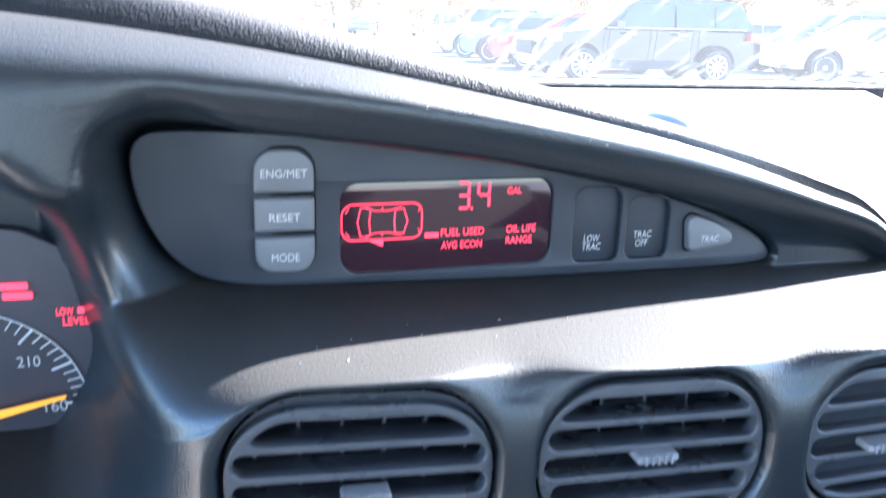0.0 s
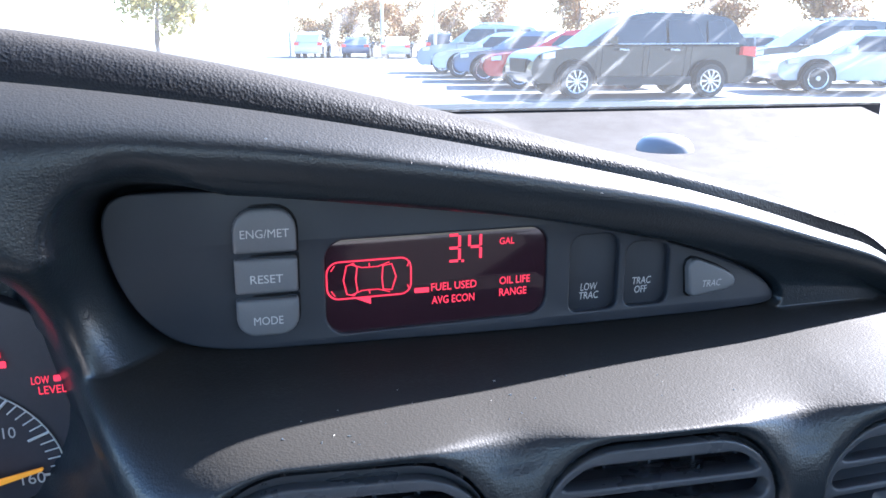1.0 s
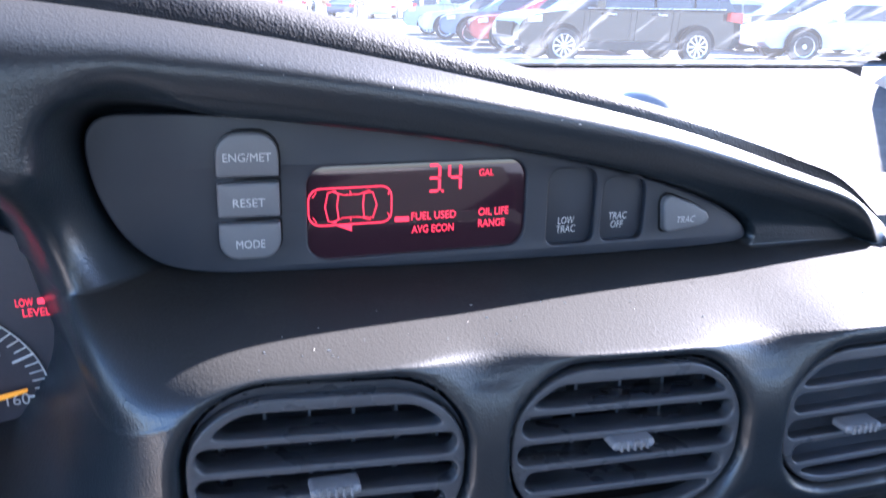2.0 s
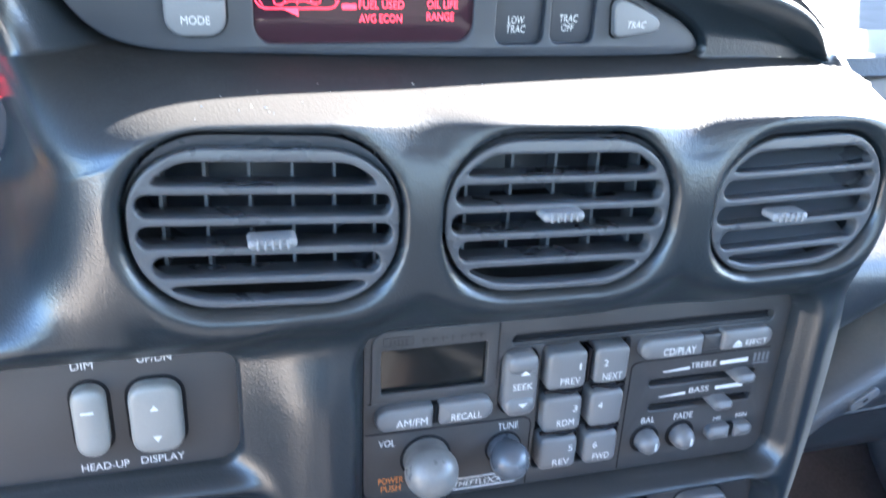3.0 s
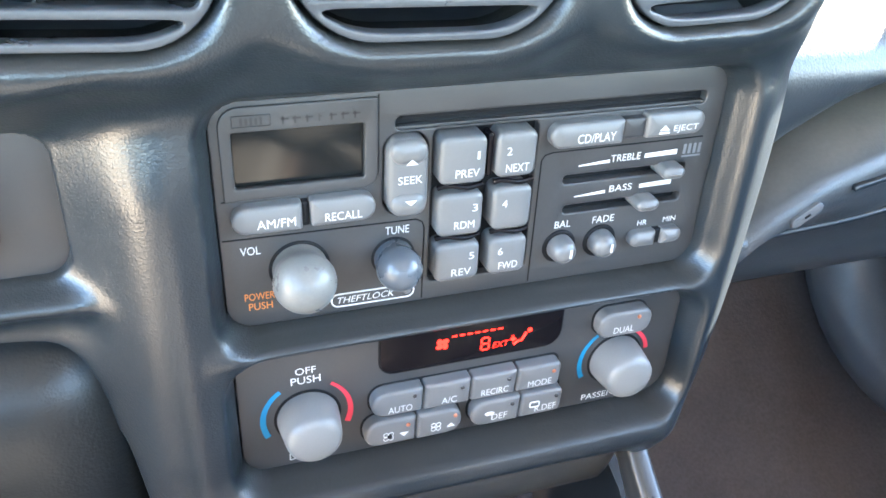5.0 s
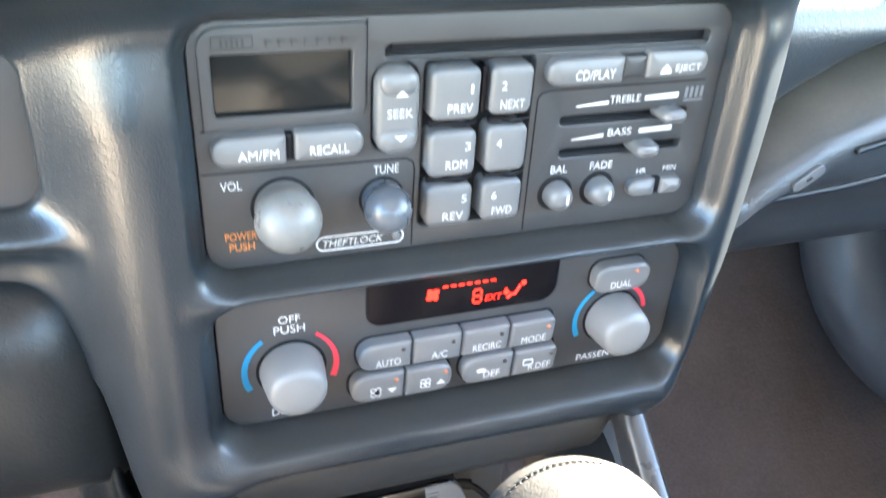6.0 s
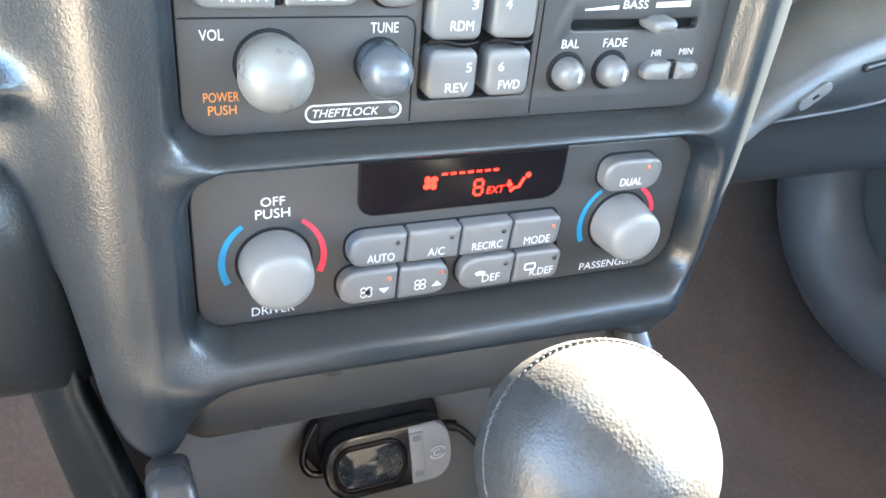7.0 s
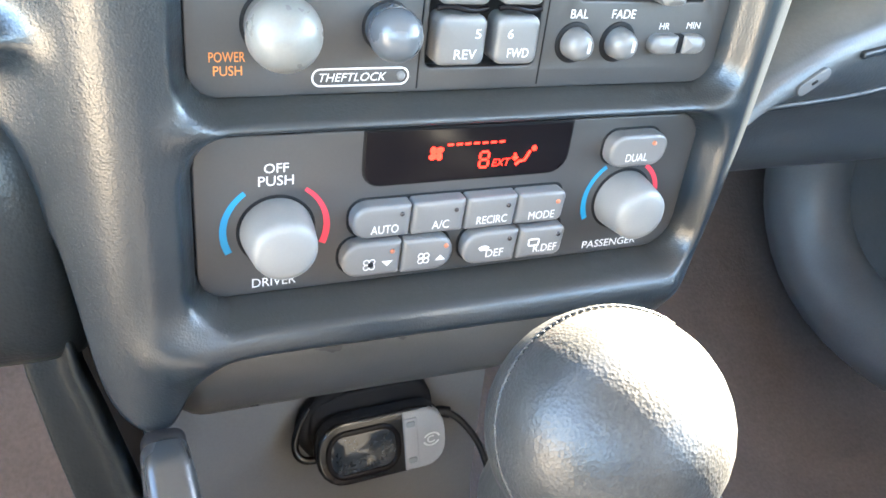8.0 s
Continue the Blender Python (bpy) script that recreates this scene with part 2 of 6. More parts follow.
def slab(cx, cz, hx, hz, r, y_back, y_front, bevel, dome=0.0, slant=0.0):
    """A rounded plate that faces the cabin, with a soft front edge and a domed face. slant: how far its top leans out."""
    rs = (r,) * 4 if not isinstance(r, tuple) else r
    rings = []

    def ring(inset, y):
        o = rounded(cx, cz, hx - inset, hz - inset, tuple(max(q - inset, 0.0003) for q in rs))
        return [(x, y - slant * (z - cz), z) for x, z in o]
    rings.append(ring(0, y_back))
    for k in range(4):
        a = radians(90 * k / 3)
        rings.append(ring(bevel * (1 - math.cos(a)), y_front + bevel * (1 - math.sin(a))))
    if dome:
        w = min(hx, hz) - bevel
        for f in (0.3, 0.6, 0.85):
            rings.append(ring(bevel + w * f, y_front - dome * (1 - (1 - f) ** 2)))
    return loft(rings, True, True, 55)


def flat_shape(outlines, y_front, depth, bevel=0.0, res=2):
    """A plate cut from outlines in the upright plane (the later ones are holes), with rounded edges."""
    cu = bpy.data.curves.new("outline", "CURVE")
    cu.dimensions, cu.fill_mode = "2D", "BOTH"
    for o in outlines:
        sp = cu.splines.new("POLY")
        sp.points.add(len(o) - 1)
        for p, (x, z) in zip(sp.points, o):
            p.co = (x, z, 0, 1)
        sp.use_cyclic_u = True
    cu.extrude, cu.bevel_depth, cu.bevel_resolution, cu.offset = max(depth / 2 - bevel, 0), bevel, res, -bevel
    ob = new("outline", cu)
    me = bpy.data.meshes.new_from_object(ob.evaluated_get(bpy.context.evaluated_depsgraph_get()))
    bpy.data.objects.remove(ob)
    bpy.data.curves.remove(cu)
    for v in me.vertices:
        x, z, d = v.co
        v.co = (x, y_front + depth / 2 - d, z)
    bm = bmesh.new()
    bm.from_mesh(me)
    bmesh.ops.remove_doubles(bm, verts=bm.verts, dist=2e-6)
    bm.to_mesh(me)
    bm.free()
    return me


def plate(outline, y_front, depth, bevel):
    """A solid cut from one outline in the upright plane, with a rounded front edge."""
    n = len(outline)
    area = sum(outline[k - 1][0] * outline[k][1] - outline[k][0] * outline[k - 1][1] for k in range(n))
    s = 1 if area < 0 else -1

    def inset(w):
        out = []
        for k in range(n):
            (ax, az), (bx, bz) = outline[k - 1], outline[(k + 1) % n]
            length = max(math.hypot(bx - ax, bz - az), 1e-9)
            out.append((outline[k][0] + s * (bz - az) / length * w, outline[k][1] - s * (bx - ax) / length * w))
        return out
    rings = [[(x, y_front + depth, z) for x, z in outline]]
    for k in range(4):
        a = radians(90 * k / 3)
        rings.append([(x, y_front + bevel * (1 - math.sin(a)), z) for x, z in inset(bevel * (1 - math.cos(a)))])
    return loft(rings, True, True, 60)


def wire(points, radius, cyclic=False, res=2):
    """A thin tube along points."""
    pts = [Vector(p) for p in points]
    n, sides = len(pts), 4 + 2 * res
    rings, up = [], None
    for k in range(n):
        a, b = (pts[k - 1], pts[(k + 1) % n]) if cyclic else (pts[max(k - 1, 0)], pts[min(k + 1, n - 1)])
        way = (b - a).normalized()
        if up is None:
            up = way.orthogonal().normalized()
        up = (up - way * up.dot(way)).normalized()
        side = way.cross(up)
        rings.append([tuple(pts[k] + (up * math.cos(2 * math.pi * q / sides) + side * math.sin(2 * math.pi * q / sides)) * radius) for q in range(sides)])
    if cyclic:
        rings.append(rings[0])
    return loft(rings, not cyclic, not cyclic, 70)


def lettering(words, cx, cz, width, height, y, material, parent, lean=0.0, bold=0.0, name="lettering", tilt=0.0, yaw=0.0):
    """Printed words, fitted to a width and a height, on an upright face at y. tilt: degrees in the face."""
    cu = bpy.data.curves.new("words", "FONT")
    cu.body, cu.size, cu.offset, cu.align_x, cu.extrude, cu.shear = words, 1.0, bold, "CENTER", 0.0, lean
    cu.resolution_u = 3
    ob = new("words", cu)
    me = bpy.data.meshes.new_from_object(ob.evaluated_get(bpy.context.evaluated_depsgraph_get()))
    bpy.data.objects.remove(ob)
    bpy.data.curves.remove(cu)
    co = np.array([v.co[:] for v in me.vertices])
    lo, hi = co.min(0), co.max(0)
    ca, sa = math.cos(radians(tilt)), math.sin(radians(tilt))
    for v in me.vertices:
        a = ((v.co.x - lo[0]) / max(hi[0] - lo[0], 1e-6) - 0.5) * width
        b = ((v.co.y - lo[1]) / max(hi[1] - lo[1], 1e-6) - 0.5) * height
        v.co = (cx + a * ca - b * sa, y + yaw * a, cz + a * sa + b * ca)
    return part(name, me, material, parent, shade=False)


def bar(cx, cz, width, height, y, material, parent, name="marking", tilt=0.0, r=0.0):
    """A flat printed mark."""
    o = rounded(0, 0, width / 2, height / 2, r or min(width, height) * 0.2, 3)
    ca, sa = math.cos(radians(tilt)), math.sin(radians(tilt))
    v = [(cx + a * ca - b * sa, y, cz + a * sa + b * ca) for a, b in o]
    return part(name, mesh_of(v, [tuple(range(len(v)))]), material, parent, shade=False)


def arc_mark(cx, cz, r0, r1, a0, a1, y, material, parent, name="marking", taper=1.0):
    """A curved printed mark between two angles (degrees, from the right, upwards)."""
    v, f = [], []
    n = 16
    for k in range(n + 1):
        a = radians(a0 + (a1 - a0) * k / n)
        w = (r1 - r0) * (taper + (1 - taper) * k / n) / 2
        m = (r0 + r1) / 2
        for r in (m - w, m + w):
            v.append((cx + r * math.cos(a), y, cz + r * math.sin(a)))
    for k in range(n):
        f.append((2 * k, 2 * k + 1, 2 * k + 3, 2 * k + 2))
    return part(name, mesh_of(v, f), material, parent, shade=False)


def triangle(cx, cz, w, h, y, material, parent, name="marking"):
    v = [(cx - w / 2, y, cz - h / 2), (cx + w / 2, y, cz - h / 2), (cx, y, cz + h / 2)]
    return part(name, mesh_of(v, [(0, 1, 2)]), material, parent, shade=False)


def turned(cx, cz, profile, n=40, dx=0.0, dz=0.0):
    """A body turned about a line that runs out of the dash: profile of (radius, y). dx, dz: how far its axis drifts for each metre towards the cabin."""
    y0 = profile[0][1]
    rings = [[(cx + dx * (y0 - y) + r * math.cos(2 * math.pi * k / n), y, cz + dz * (y0 - y) + r * math.sin(2 * math.pi * k / n)) for k in range(n)] for r, y in profile]
    return loft(rings, True, True, 60)


# ---- the dashboard's centre trim ----
def at_x(xs, vs):
    """A smooth curve through the middle of its control points."""
    p = list(zip(xs, vs))
    for _ in range(3):
        q = [p[0]]
        for a, b in zip(p, p[1:]):
            q += [(a[0] * 0.75 + b[0] * 0.25, a[1] * 0.75 + b[1] * 0.25), (a[0] * 0.25 + b[0] * 0.75, a[1] * 0.25 + b[1] * 0.75)]
        p = q + [p[-1]]
    px, pv = np.array([a for a, _ in p]), np.array([b for _, b in p])
    return lambda x: np.interp(x, px, pv)


def closed_round(pts, times=3):
    """A closed outline with its corners cut soft."""
    for _ in range(times):
        out = []
        for a, b in zip(pts, pts[1:] + pts[:1]):
            out += [(a[0] * 0.75 + b[0] * 0.25, a[1] * 0.75 + b[1] * 0.25), (a[0] * 0.25 + b[0] * 0.75, a[1] * 0.25 + b[1] * 0.75)]
        pts = out
    return pts


POD = closed_round([(-0.199, 1.088), (-0.175, 1.0885), (-0.14, 1.0868), (-0.098, 1.0812), (-0.042, 1.0722), (0.0195, 1.0578), (0.052, 1.0460), (0.070, 1.0365), (0.0765, 1.0270), (0.066, 1.0238), (0.0, 1.0242), (-0.05, 1.0250), (-0.12, 1.0272), (-0.168, 1.0290), (-0.187, 1.0400), (-0.1985, 1.0640)])


def pod_outline(grow):
    """The trip computer's outline, grown outwards."""
    out, n = [], len(POD)
    for k in range(n):
        (ax, az), (bx, bz) = POD[k - 1], POD[(k + 1) % n]
        length = math.hypot(bx - ax, bz - az)
        out.append((POD[k][0] - (bz - az) / length * grow, POD[k][1] + (bx - ax) / length * grow))
    return out


def pod_inside(x, z):
    """Distance inside the trip computer's outline; negative outside."""
    d = np.full(np.shape(x), 1.0)
    odd = np.zeros(np.shape(x), bool)
    for (ax, az), (bx, bz) in zip(POD, POD[1:] + POD[:1]):
        ex, ez = bx - ax, bz - az
        t = np.clip(((x - ax) * ex + (z - az) * ez) / (ex * ex + ez * ez), 0, 1)
        d = np.minimum(d, np.hypot(x - ax - t * ex, z - az - t * ez))
        hit = ((az > z) != (bz > z)) & (x < ax + (z - az) / (ez if abs(ez) > 1e-9 else 1e-9) * ex)
        odd ^= hit
    return np.where(odd, d, -d)


KX = [-0.42, -0.3, -0.2, -0.1, 0.0, 0.05, 0.1, 0.13, 0.17]
LX = [-0.42, -0.3, -0.2, -0.1, 0.0, 0.05, 0.1, 0.118, 0.130, 0.141, 0.17]
CREST_Z = at_x(KX, [1.150, 1.149, 1.139, 1.118, 1.093, 1.0795, 1.0635, 1.0540, 1.024])
CREST_Y = at_x(KX, [0.045, 0.045, 0.045, 0.046, 0.048, 0.055, 0.064, 0.07, 0.08])
GROOVE_Z = at_x(KX, [1.133, 1.132, 1.124, 1.108, 1.086, 1.072, 1.0555, 1.0465, 1.020])
GROOVE_Y = at_x(KX, [0.028, 0.028, 0.029, 0.032, 0.038, 0.046, 0.057, 0.063, 0.072])
LIP_Z = at_x(LX, [1.116, 1.116, 1.112, 1.100, 1.0795, 1.067, 1.0525, 1.046, 1.037, 1.021, 1.015])
LIP_Y = at_x(LX, [0.006, 0.006, 0.008, 0.015, 0.0300, 0.0380, 0.0385, 0.0385, 0.039, 0.045, 0.060])
POD_LOW = at_x([-0.21, -0.165, -0.12, -0.05, 0.0687, 0.12, 0.17], [1.0315, 1.0315, 1.0278, 1.0250, 1.0240, 1.0235, 1.018])
RIGHT = at_x([0.70, 0.732, 0.745, 0.78, 0.8076, 0.852, 0.90, 0.935, 0.9576, 0.98, 1.0, 1.010, 1.02], [0.104, 0.109, 0.116, 0.1245, 0.130, 0.1335, 0.135, 0.133, 0.127, 0.1275, 0.124, 0.128, 0.165])
LOW = at_x([-0.42, -0.138, -0.1335, -0.1300, -0.1275, -0.1250, -0.1215, -0.1170, -0.1125, -0.1080, -0.1040, -0.1005, -0.0970, -0.0935, -0.088, -0.080, 0.0, 0.0768, 0.087, 0.095, 0.114, 0.121, 0.127, 0.17], [0.80, 0.80, 0.795, 0.772, 0.752, 0.738, 0.7290, 0.7240, 0.7215, 0.7205, 0.7225, 0.7275, 0.7350, 0.7425, 0.7490, 0.7520, 0.750, 0.7472, 0.741, 0.733, 0.732, 0.745, 0.76, 0.77])
LEDGE = at_x([-0.42, -0.2, -0.182, -0.165, -0.15, -0.127, -0.08, -0.025, 0.03, 0.045, 0.06, 0.085, 0.103, 0.116, 0.13, 0.17], [1.0, 1.0, 1.008, 1.0165, 1.0196, 1.0208, 1.0196, 1.0180, 1.0166, 1.0175, 1.0195, 1.0195, 1.0170, 1.0118, 1.003, 0.998])


def between(x):
    """1 in the saddles between the vents and past the first, 0 over them."""
    return np.clip(np.exp(-((x + 0.076) / 0.020) ** 2) + np.exp(-((x - 0.027) / 0.020) ** 2) + smooth(-0.165, -0.19, x), 0, 1)


BACK = at_x([-0.42, -0.24, -0.212, -0.198, -0.184, -0.168, -0.145, 0.06, 0.13, 0.17], [0.0, 0.0, 0.006, 0.018, 0.031, 0.041, 0.047, 0.054, 0.060, 0.071])
VENTS = [(-0.127, 0.9868, 0.0430, 0.0290, 0.0262, 0.045), (-0.0250, 0.9842, 0.0430, 0.0288, 0.0265, 0.022), (0.0742, 0.9830, 0.0370, 0.0272, 0.0245, -0.03)]


def box_distance(x, z, cx, cz, hx, hz, r, skew=0.0):
    """Distance from a rounded rectangle, negative inside."""
    qx, qz = np.abs(x - cx) - hx + r, np.abs(z + skew * (x - cx) - cz) - hz + r
    return np.hypot(np.maximum(qx, 0), np.maximum(qz, 0)) + np.minimum(np.maximum(qx, qz), 0) - r


def pod_face(x):
    return 0.0455 + 0.06 * (x + 0.15)


def trim_depth(x, z):
    """How far ahead the trim's skin lies, over the upright plane."""
    low_z, lip_z, gr_z = POD_LOW(x), LIP_Z(x), GROOVE_Z(x)
    # the stack, the field beside it, and the vents' brow above both
    beside = smooth(-0.104, -0.154, x)
    y = -0.012 + beside * 0.024
    y = y - 0.009 * np.exp(-((z - 0.757) / 0.013) ** 2) * smooth(-0.12, -0.09, x) * smooth(0.125, 0.10, x)
    y = y - 0.003 * np.exp(-((z - 0.8375) / 0.006) ** 2) * smooth(-0.105, -0.09, x) * smooth(0.115, 0.10, x)
    y = y - 0.0125 * np.exp(-((z - 0.8612) / 0.0068) ** 2) * smooth(-0.124, -0.152, x)
    y = y - 0.006 * np.exp(-((x + 0.115) / 0.021) ** 2) * smooth(0.94, 0.90, z)
    brow = smooth(0.926, 0.957, z + 0.011 * beside)
    y = y * (1 - brow) + brow * (-0.0225)
    # rims round the vents
    rim = np.zeros(np.shape(x))
    for cx, cz, hx, hz, r, sk in VENTS:
        d = box_distance(x, z, cx, cz, hx, hz, r, sk)
        wide = np.where(d > 0.0062, 0.0105 + 0.0060 * smooth(-0.168, -0.178, x), 0.0062)
        rim = rim + np.exp(-((d - 0.0062) / wide) ** 2)
    fill = (np.exp(-((x + 0.076) / 0.024) ** 4) + np.exp(-((x - 0.027) / 0.022) ** 4)) * smooth(0.985, 1.004, z)      # the saddles between the vents are level
    rim = rim + fill * np.maximum(1 - rim, 0)
    y = y - 0.0088 * rim * (1 + rim ** 6) ** (-1 / 6) * smooth(1.030, 1.020, z)
    # the ledge behind the brow: nearly level, with an edge that is softer between the vents
    zf = LEDGE(x)
    back_y = BACK(x)
    rise = (z - zf) / np.maximum(low_z - zf, 0.002)
    crown = np.where(rise > 0, 1 - np.maximum(1 - rise, 0) ** 0.625, 0.625 * rise)
    ledge = -0.031 + crown * (back_y + 0.031)
    saddle = np.exp(-((x + 0.076) / 0.021) ** 2) + np.exp(-((x - 0.027) / 0.020) ** 2)
    y = y + saddle * 0.0065 * np.clip((z - 0.984) / (zf + 0.001 - 0.984), 0, 1.1) ** 2
    soft = 0.0030 + 0.0045 * between(x)
    e = ledge - y
    y = np.minimum(y + 0.5 * (e + np.sqrt(e * e + 4 * soft * soft)), np.maximum(back_y, y))
    # the wall under the hood's lip and the hood's top
    up = np.clip((z - low_z) / np.maximum(lip_z - low_z, 1e-4), 0, 1)
    lip_y, gr_y = LIP_Y(x), GROOVE_Y(x)
    wall = back_y + (lip_y - back_y) * smooth(0.25, 1.05, up)
    y = np.where(z > low_z, wall, y)
    over = np.clip((z - lip_z) / np.maximum(gr_z - lip_z, 1e-4), 0, 1)
    y = np.where(z > lip_z, lip_y + (gr_y - lip_y) * over ** 1.8, y)
    # the cluster's funnel
    edge = -0.194 - 0.30 * np.maximum(z - 1.0, 0)
    d = box_distance(x, z, edge - 0.115, 1.018, 0.115, 0.077, 0.055)
    y = y + np.clip((0.016 - d) / 0.036, 0, 1) ** 3 * np.maximum(0.088 - y, 0)
    # the trip computer's recess
    inside = pod_inside(x, z)
    flare = 0.0018 + 0.013 * smooth(-0.15, -0.188, x)
    y = y + smooth(0, 1, np.clip((inside + flare) / (flare + 0.0012), 0, 1)) ** (1 + 1.2 * smooth(-0.15, -0.188, x)) * np.maximum(pod_face(x) + 0.013 - y, 0)
    # pockets of the radio, the climate control, the switch panel and the vents
    for cx, cz, hx, hz, r, floor, soft in ((0.0071, 0.8875, 0.0985, 0.0440, 0.011, 0.012, 0.0065), (0.0074, 0.8005, 0.0990, 0.0310, 0.013, 0.012, 0.006), (-0.205, 0.8965, 0.0655, 0.0270, 0.010, 0.016, 0.0015)):
        d = box_distance(x, z, cx, cz, hx, hz, r)
        y = y + smooth(soft, -0.0005, d) * 0.75 * np.maximum(-0.0005 - y, 0) + smooth(0.0004, -0.0012, d) * np.maximum(floor - y, 0) * 1.0
    for cx, cz, hx, hz, r, sk in VENTS:
        d = box_distance(x, z, cx, cz, hx, hz, r, sk)
        y = y + smooth(0.0018, -0.0010, d) * np.maximum(0.03 - y, 0)
    # right flank and lower edge roll away
    k = np.maximum(x - RIGHT(z) + 0.020, 0) * smooth(1.012, 0.99, z)
    y = y - 0.004 * np.exp(-((x - 0.113) / 0.010) ** 2) * smooth(0.75, 0.78, z) * smooth(0.945, 0.92, z) + np.minimum(20 * k * k, 0.02)
    k = np.maximum(x - RIGHT(z) + 0.006, 0)
    y = y + np.minimum(0.12, 1.0e4 * k ** 3)
    k = np.maximum(LOW(x) + 0.008 - z, 0)
    y = y + np.minimum(0.06, 1.2e4 * k ** 3)
    return y


def build_trim():
    xs = np.concatenate([np.arange(-0.42, -0.25, 0.004), np.arange(-0.25, 0.168, 0.0010)])
    grid = []
    for x in xs:
        lo, lip, gr = LOW(x) - 0.013, float(LIP_Z(x)), float(GROOVE_Z(x))
        mid = min(float(POD_LOW(x)), lip - 0.004)
        edge = min(float(LEDGE(x)) - 0.004, mid - 0.006)
        stops = [(lo, 0), (0.930, 150), (edge, 70), (mid, 130), (max(lip - 0.012, mid + 0.4 * (lip - mid)), 44), (lip, 16), (gr, 16)]
        zs = [lo]
        for (a, _), (b, n) in zip(stops, stops[1:]):
            zs += list(a + (b - a) * np.arange(1, n + 1) / n)
        grid.append(zs)
    z = np.array(grid)
    x = np.repeat(xs[:, None], z.shape[1], 1)
    y = trim_depth(x, z)
    # ease the creases where the cluster's hood, the pod and the ledge meet, and in the saddles over the vents
    rim_gap = box_distance(x, z, *VENTS[0])
    soft = smooth(-0.240, -0.225, x) * smooth(-0.160, -0.178, x) * smooth(0.945, 0.965, z) * smooth(1.075, 1.055, z) * smooth(0.0005, -0.002, pod_inside(x, z)) * smooth(0.006, 0.012, rim_gap)
    for _ in range(160):
        mean = y.copy()
        mean[1:-1, 1:-1] = 0.25 * (y[:-2, 1:-1] + y[2:, 1:-1] + y[1:-1, :-2] + y[1:-1, 2:])
        y = y + soft * (mean - y)
    # the hood's lip is a broad round
    lip = np.repeat(LIP_Z(xs)[:, None], z.shape[1], 1)
    soft = smooth(0.013, 0.006, np.abs(z - lip)) * smooth(0.0, -0.002, pod_inside(x, z))
    soft[:, -1] = 0
    for _ in range(70):
        mean = y.copy()
        mean[:, 1:-1] = 0.5 * (y[:, :-2] + y[:, 2:])
        y = y + soft * (mean - y)
    n = z.shape[1]
    verts = np.stack([x, y, z], -1).reshape(-1, 3)
    i, j = np.meshgrid(np.arange(len(xs) - 1), np.arange(n - 1), indexing="ij")
    a = (i * n + j).ravel()
    faces = np.stack([a, a + n, a + n + 1, a + 1], -1)
    me = bpy.data.meshes.new("trim")
    me.from_pydata(verts.tolist(), [], faces.tolist())
    me.update()
    ob = part("dashboard_trim", me, M_TRIM)
    return tagged(ob, "dark blue-grey moulded plastic dashboard trim with rounded vent rims", "dashboard", kind="structure")


def build_pad():
    """The grained pad that runs over the hood and on to the windshield."""
    xs = np.concatenate([np.arange(-0.75, -0.42, 0.02), np.arange(-0.42, 0.18, 0.003), np.arange(0.18, 0.76, 0.02)])
    rings = []
    for x in xs:
        q = float(np.clip(x, -0.42, 0.17))
        gy, gz, cy, cz = float(GROOVE_Y(q)), float(GROOVE_Z(q)), float(CREST_Y(q)), float(CREST_Z(q))
        top = 1.024 - 0.032 * smooth(0.15, 0.21, x)
        hump = max(cz - top, 0.0)
        pts = [(gy + 0.014, gz - 0.012), (gy + 0.004, gz - 0.004), (gy + 0.004, gz), (gy + 0.5 * (cy - gy) , gz + 0.55 * (cz - gz)), (cy - 0.004, cz - 0.0022), (cy, cz - 0.0005), (cy + 0.004, cz), (cy + 0.012, cz - 0.001),
               (cy + 0.03, cz - 0.1 * hump - 0.001), (cy + 0.07, top + 0.45 * hump), (cy + 0.12, top + 0.1 * hump), (0.25, top + 0.004), (0.45, top + 0.012), (0.66, top + 0.02), (0.80, 1.045 if x < 0.1 else 1.045)]
        if x > 0.168:        # beside the hood the pad's front tucks under the passenger panel
            k = float(smooth(0.168, 0.20, x))
            pts = [(y + k * max(0.165 - y, 0) * 0.9, z - k * max(z - 0.992, 0) * (1 if y < 0.12 else 0)) for y, z in pts]
        # soften the polygon once
        out = [pts[0]]
        for a, b in zip(pts, pts[1:]):
            out += [(a[0] * 0.75 + b[0] * 0.25, a[1] * 0.75 + b[1] * 0.25), (a[0] * 0.25 + b[0] * 0.75, a[1] * 0.25 + b[1] * 0.75)]
        out.append(pts[-1])
        rings.append([(x, y, z) for y, z in out])
    ob = part("dash_top_pad", loft(rings, False, False, 60, closed=False), M_PAD)
    return tagged(ob, "black grained vinyl dashboard top pad under the windshield", "dashboard", kind="structure")


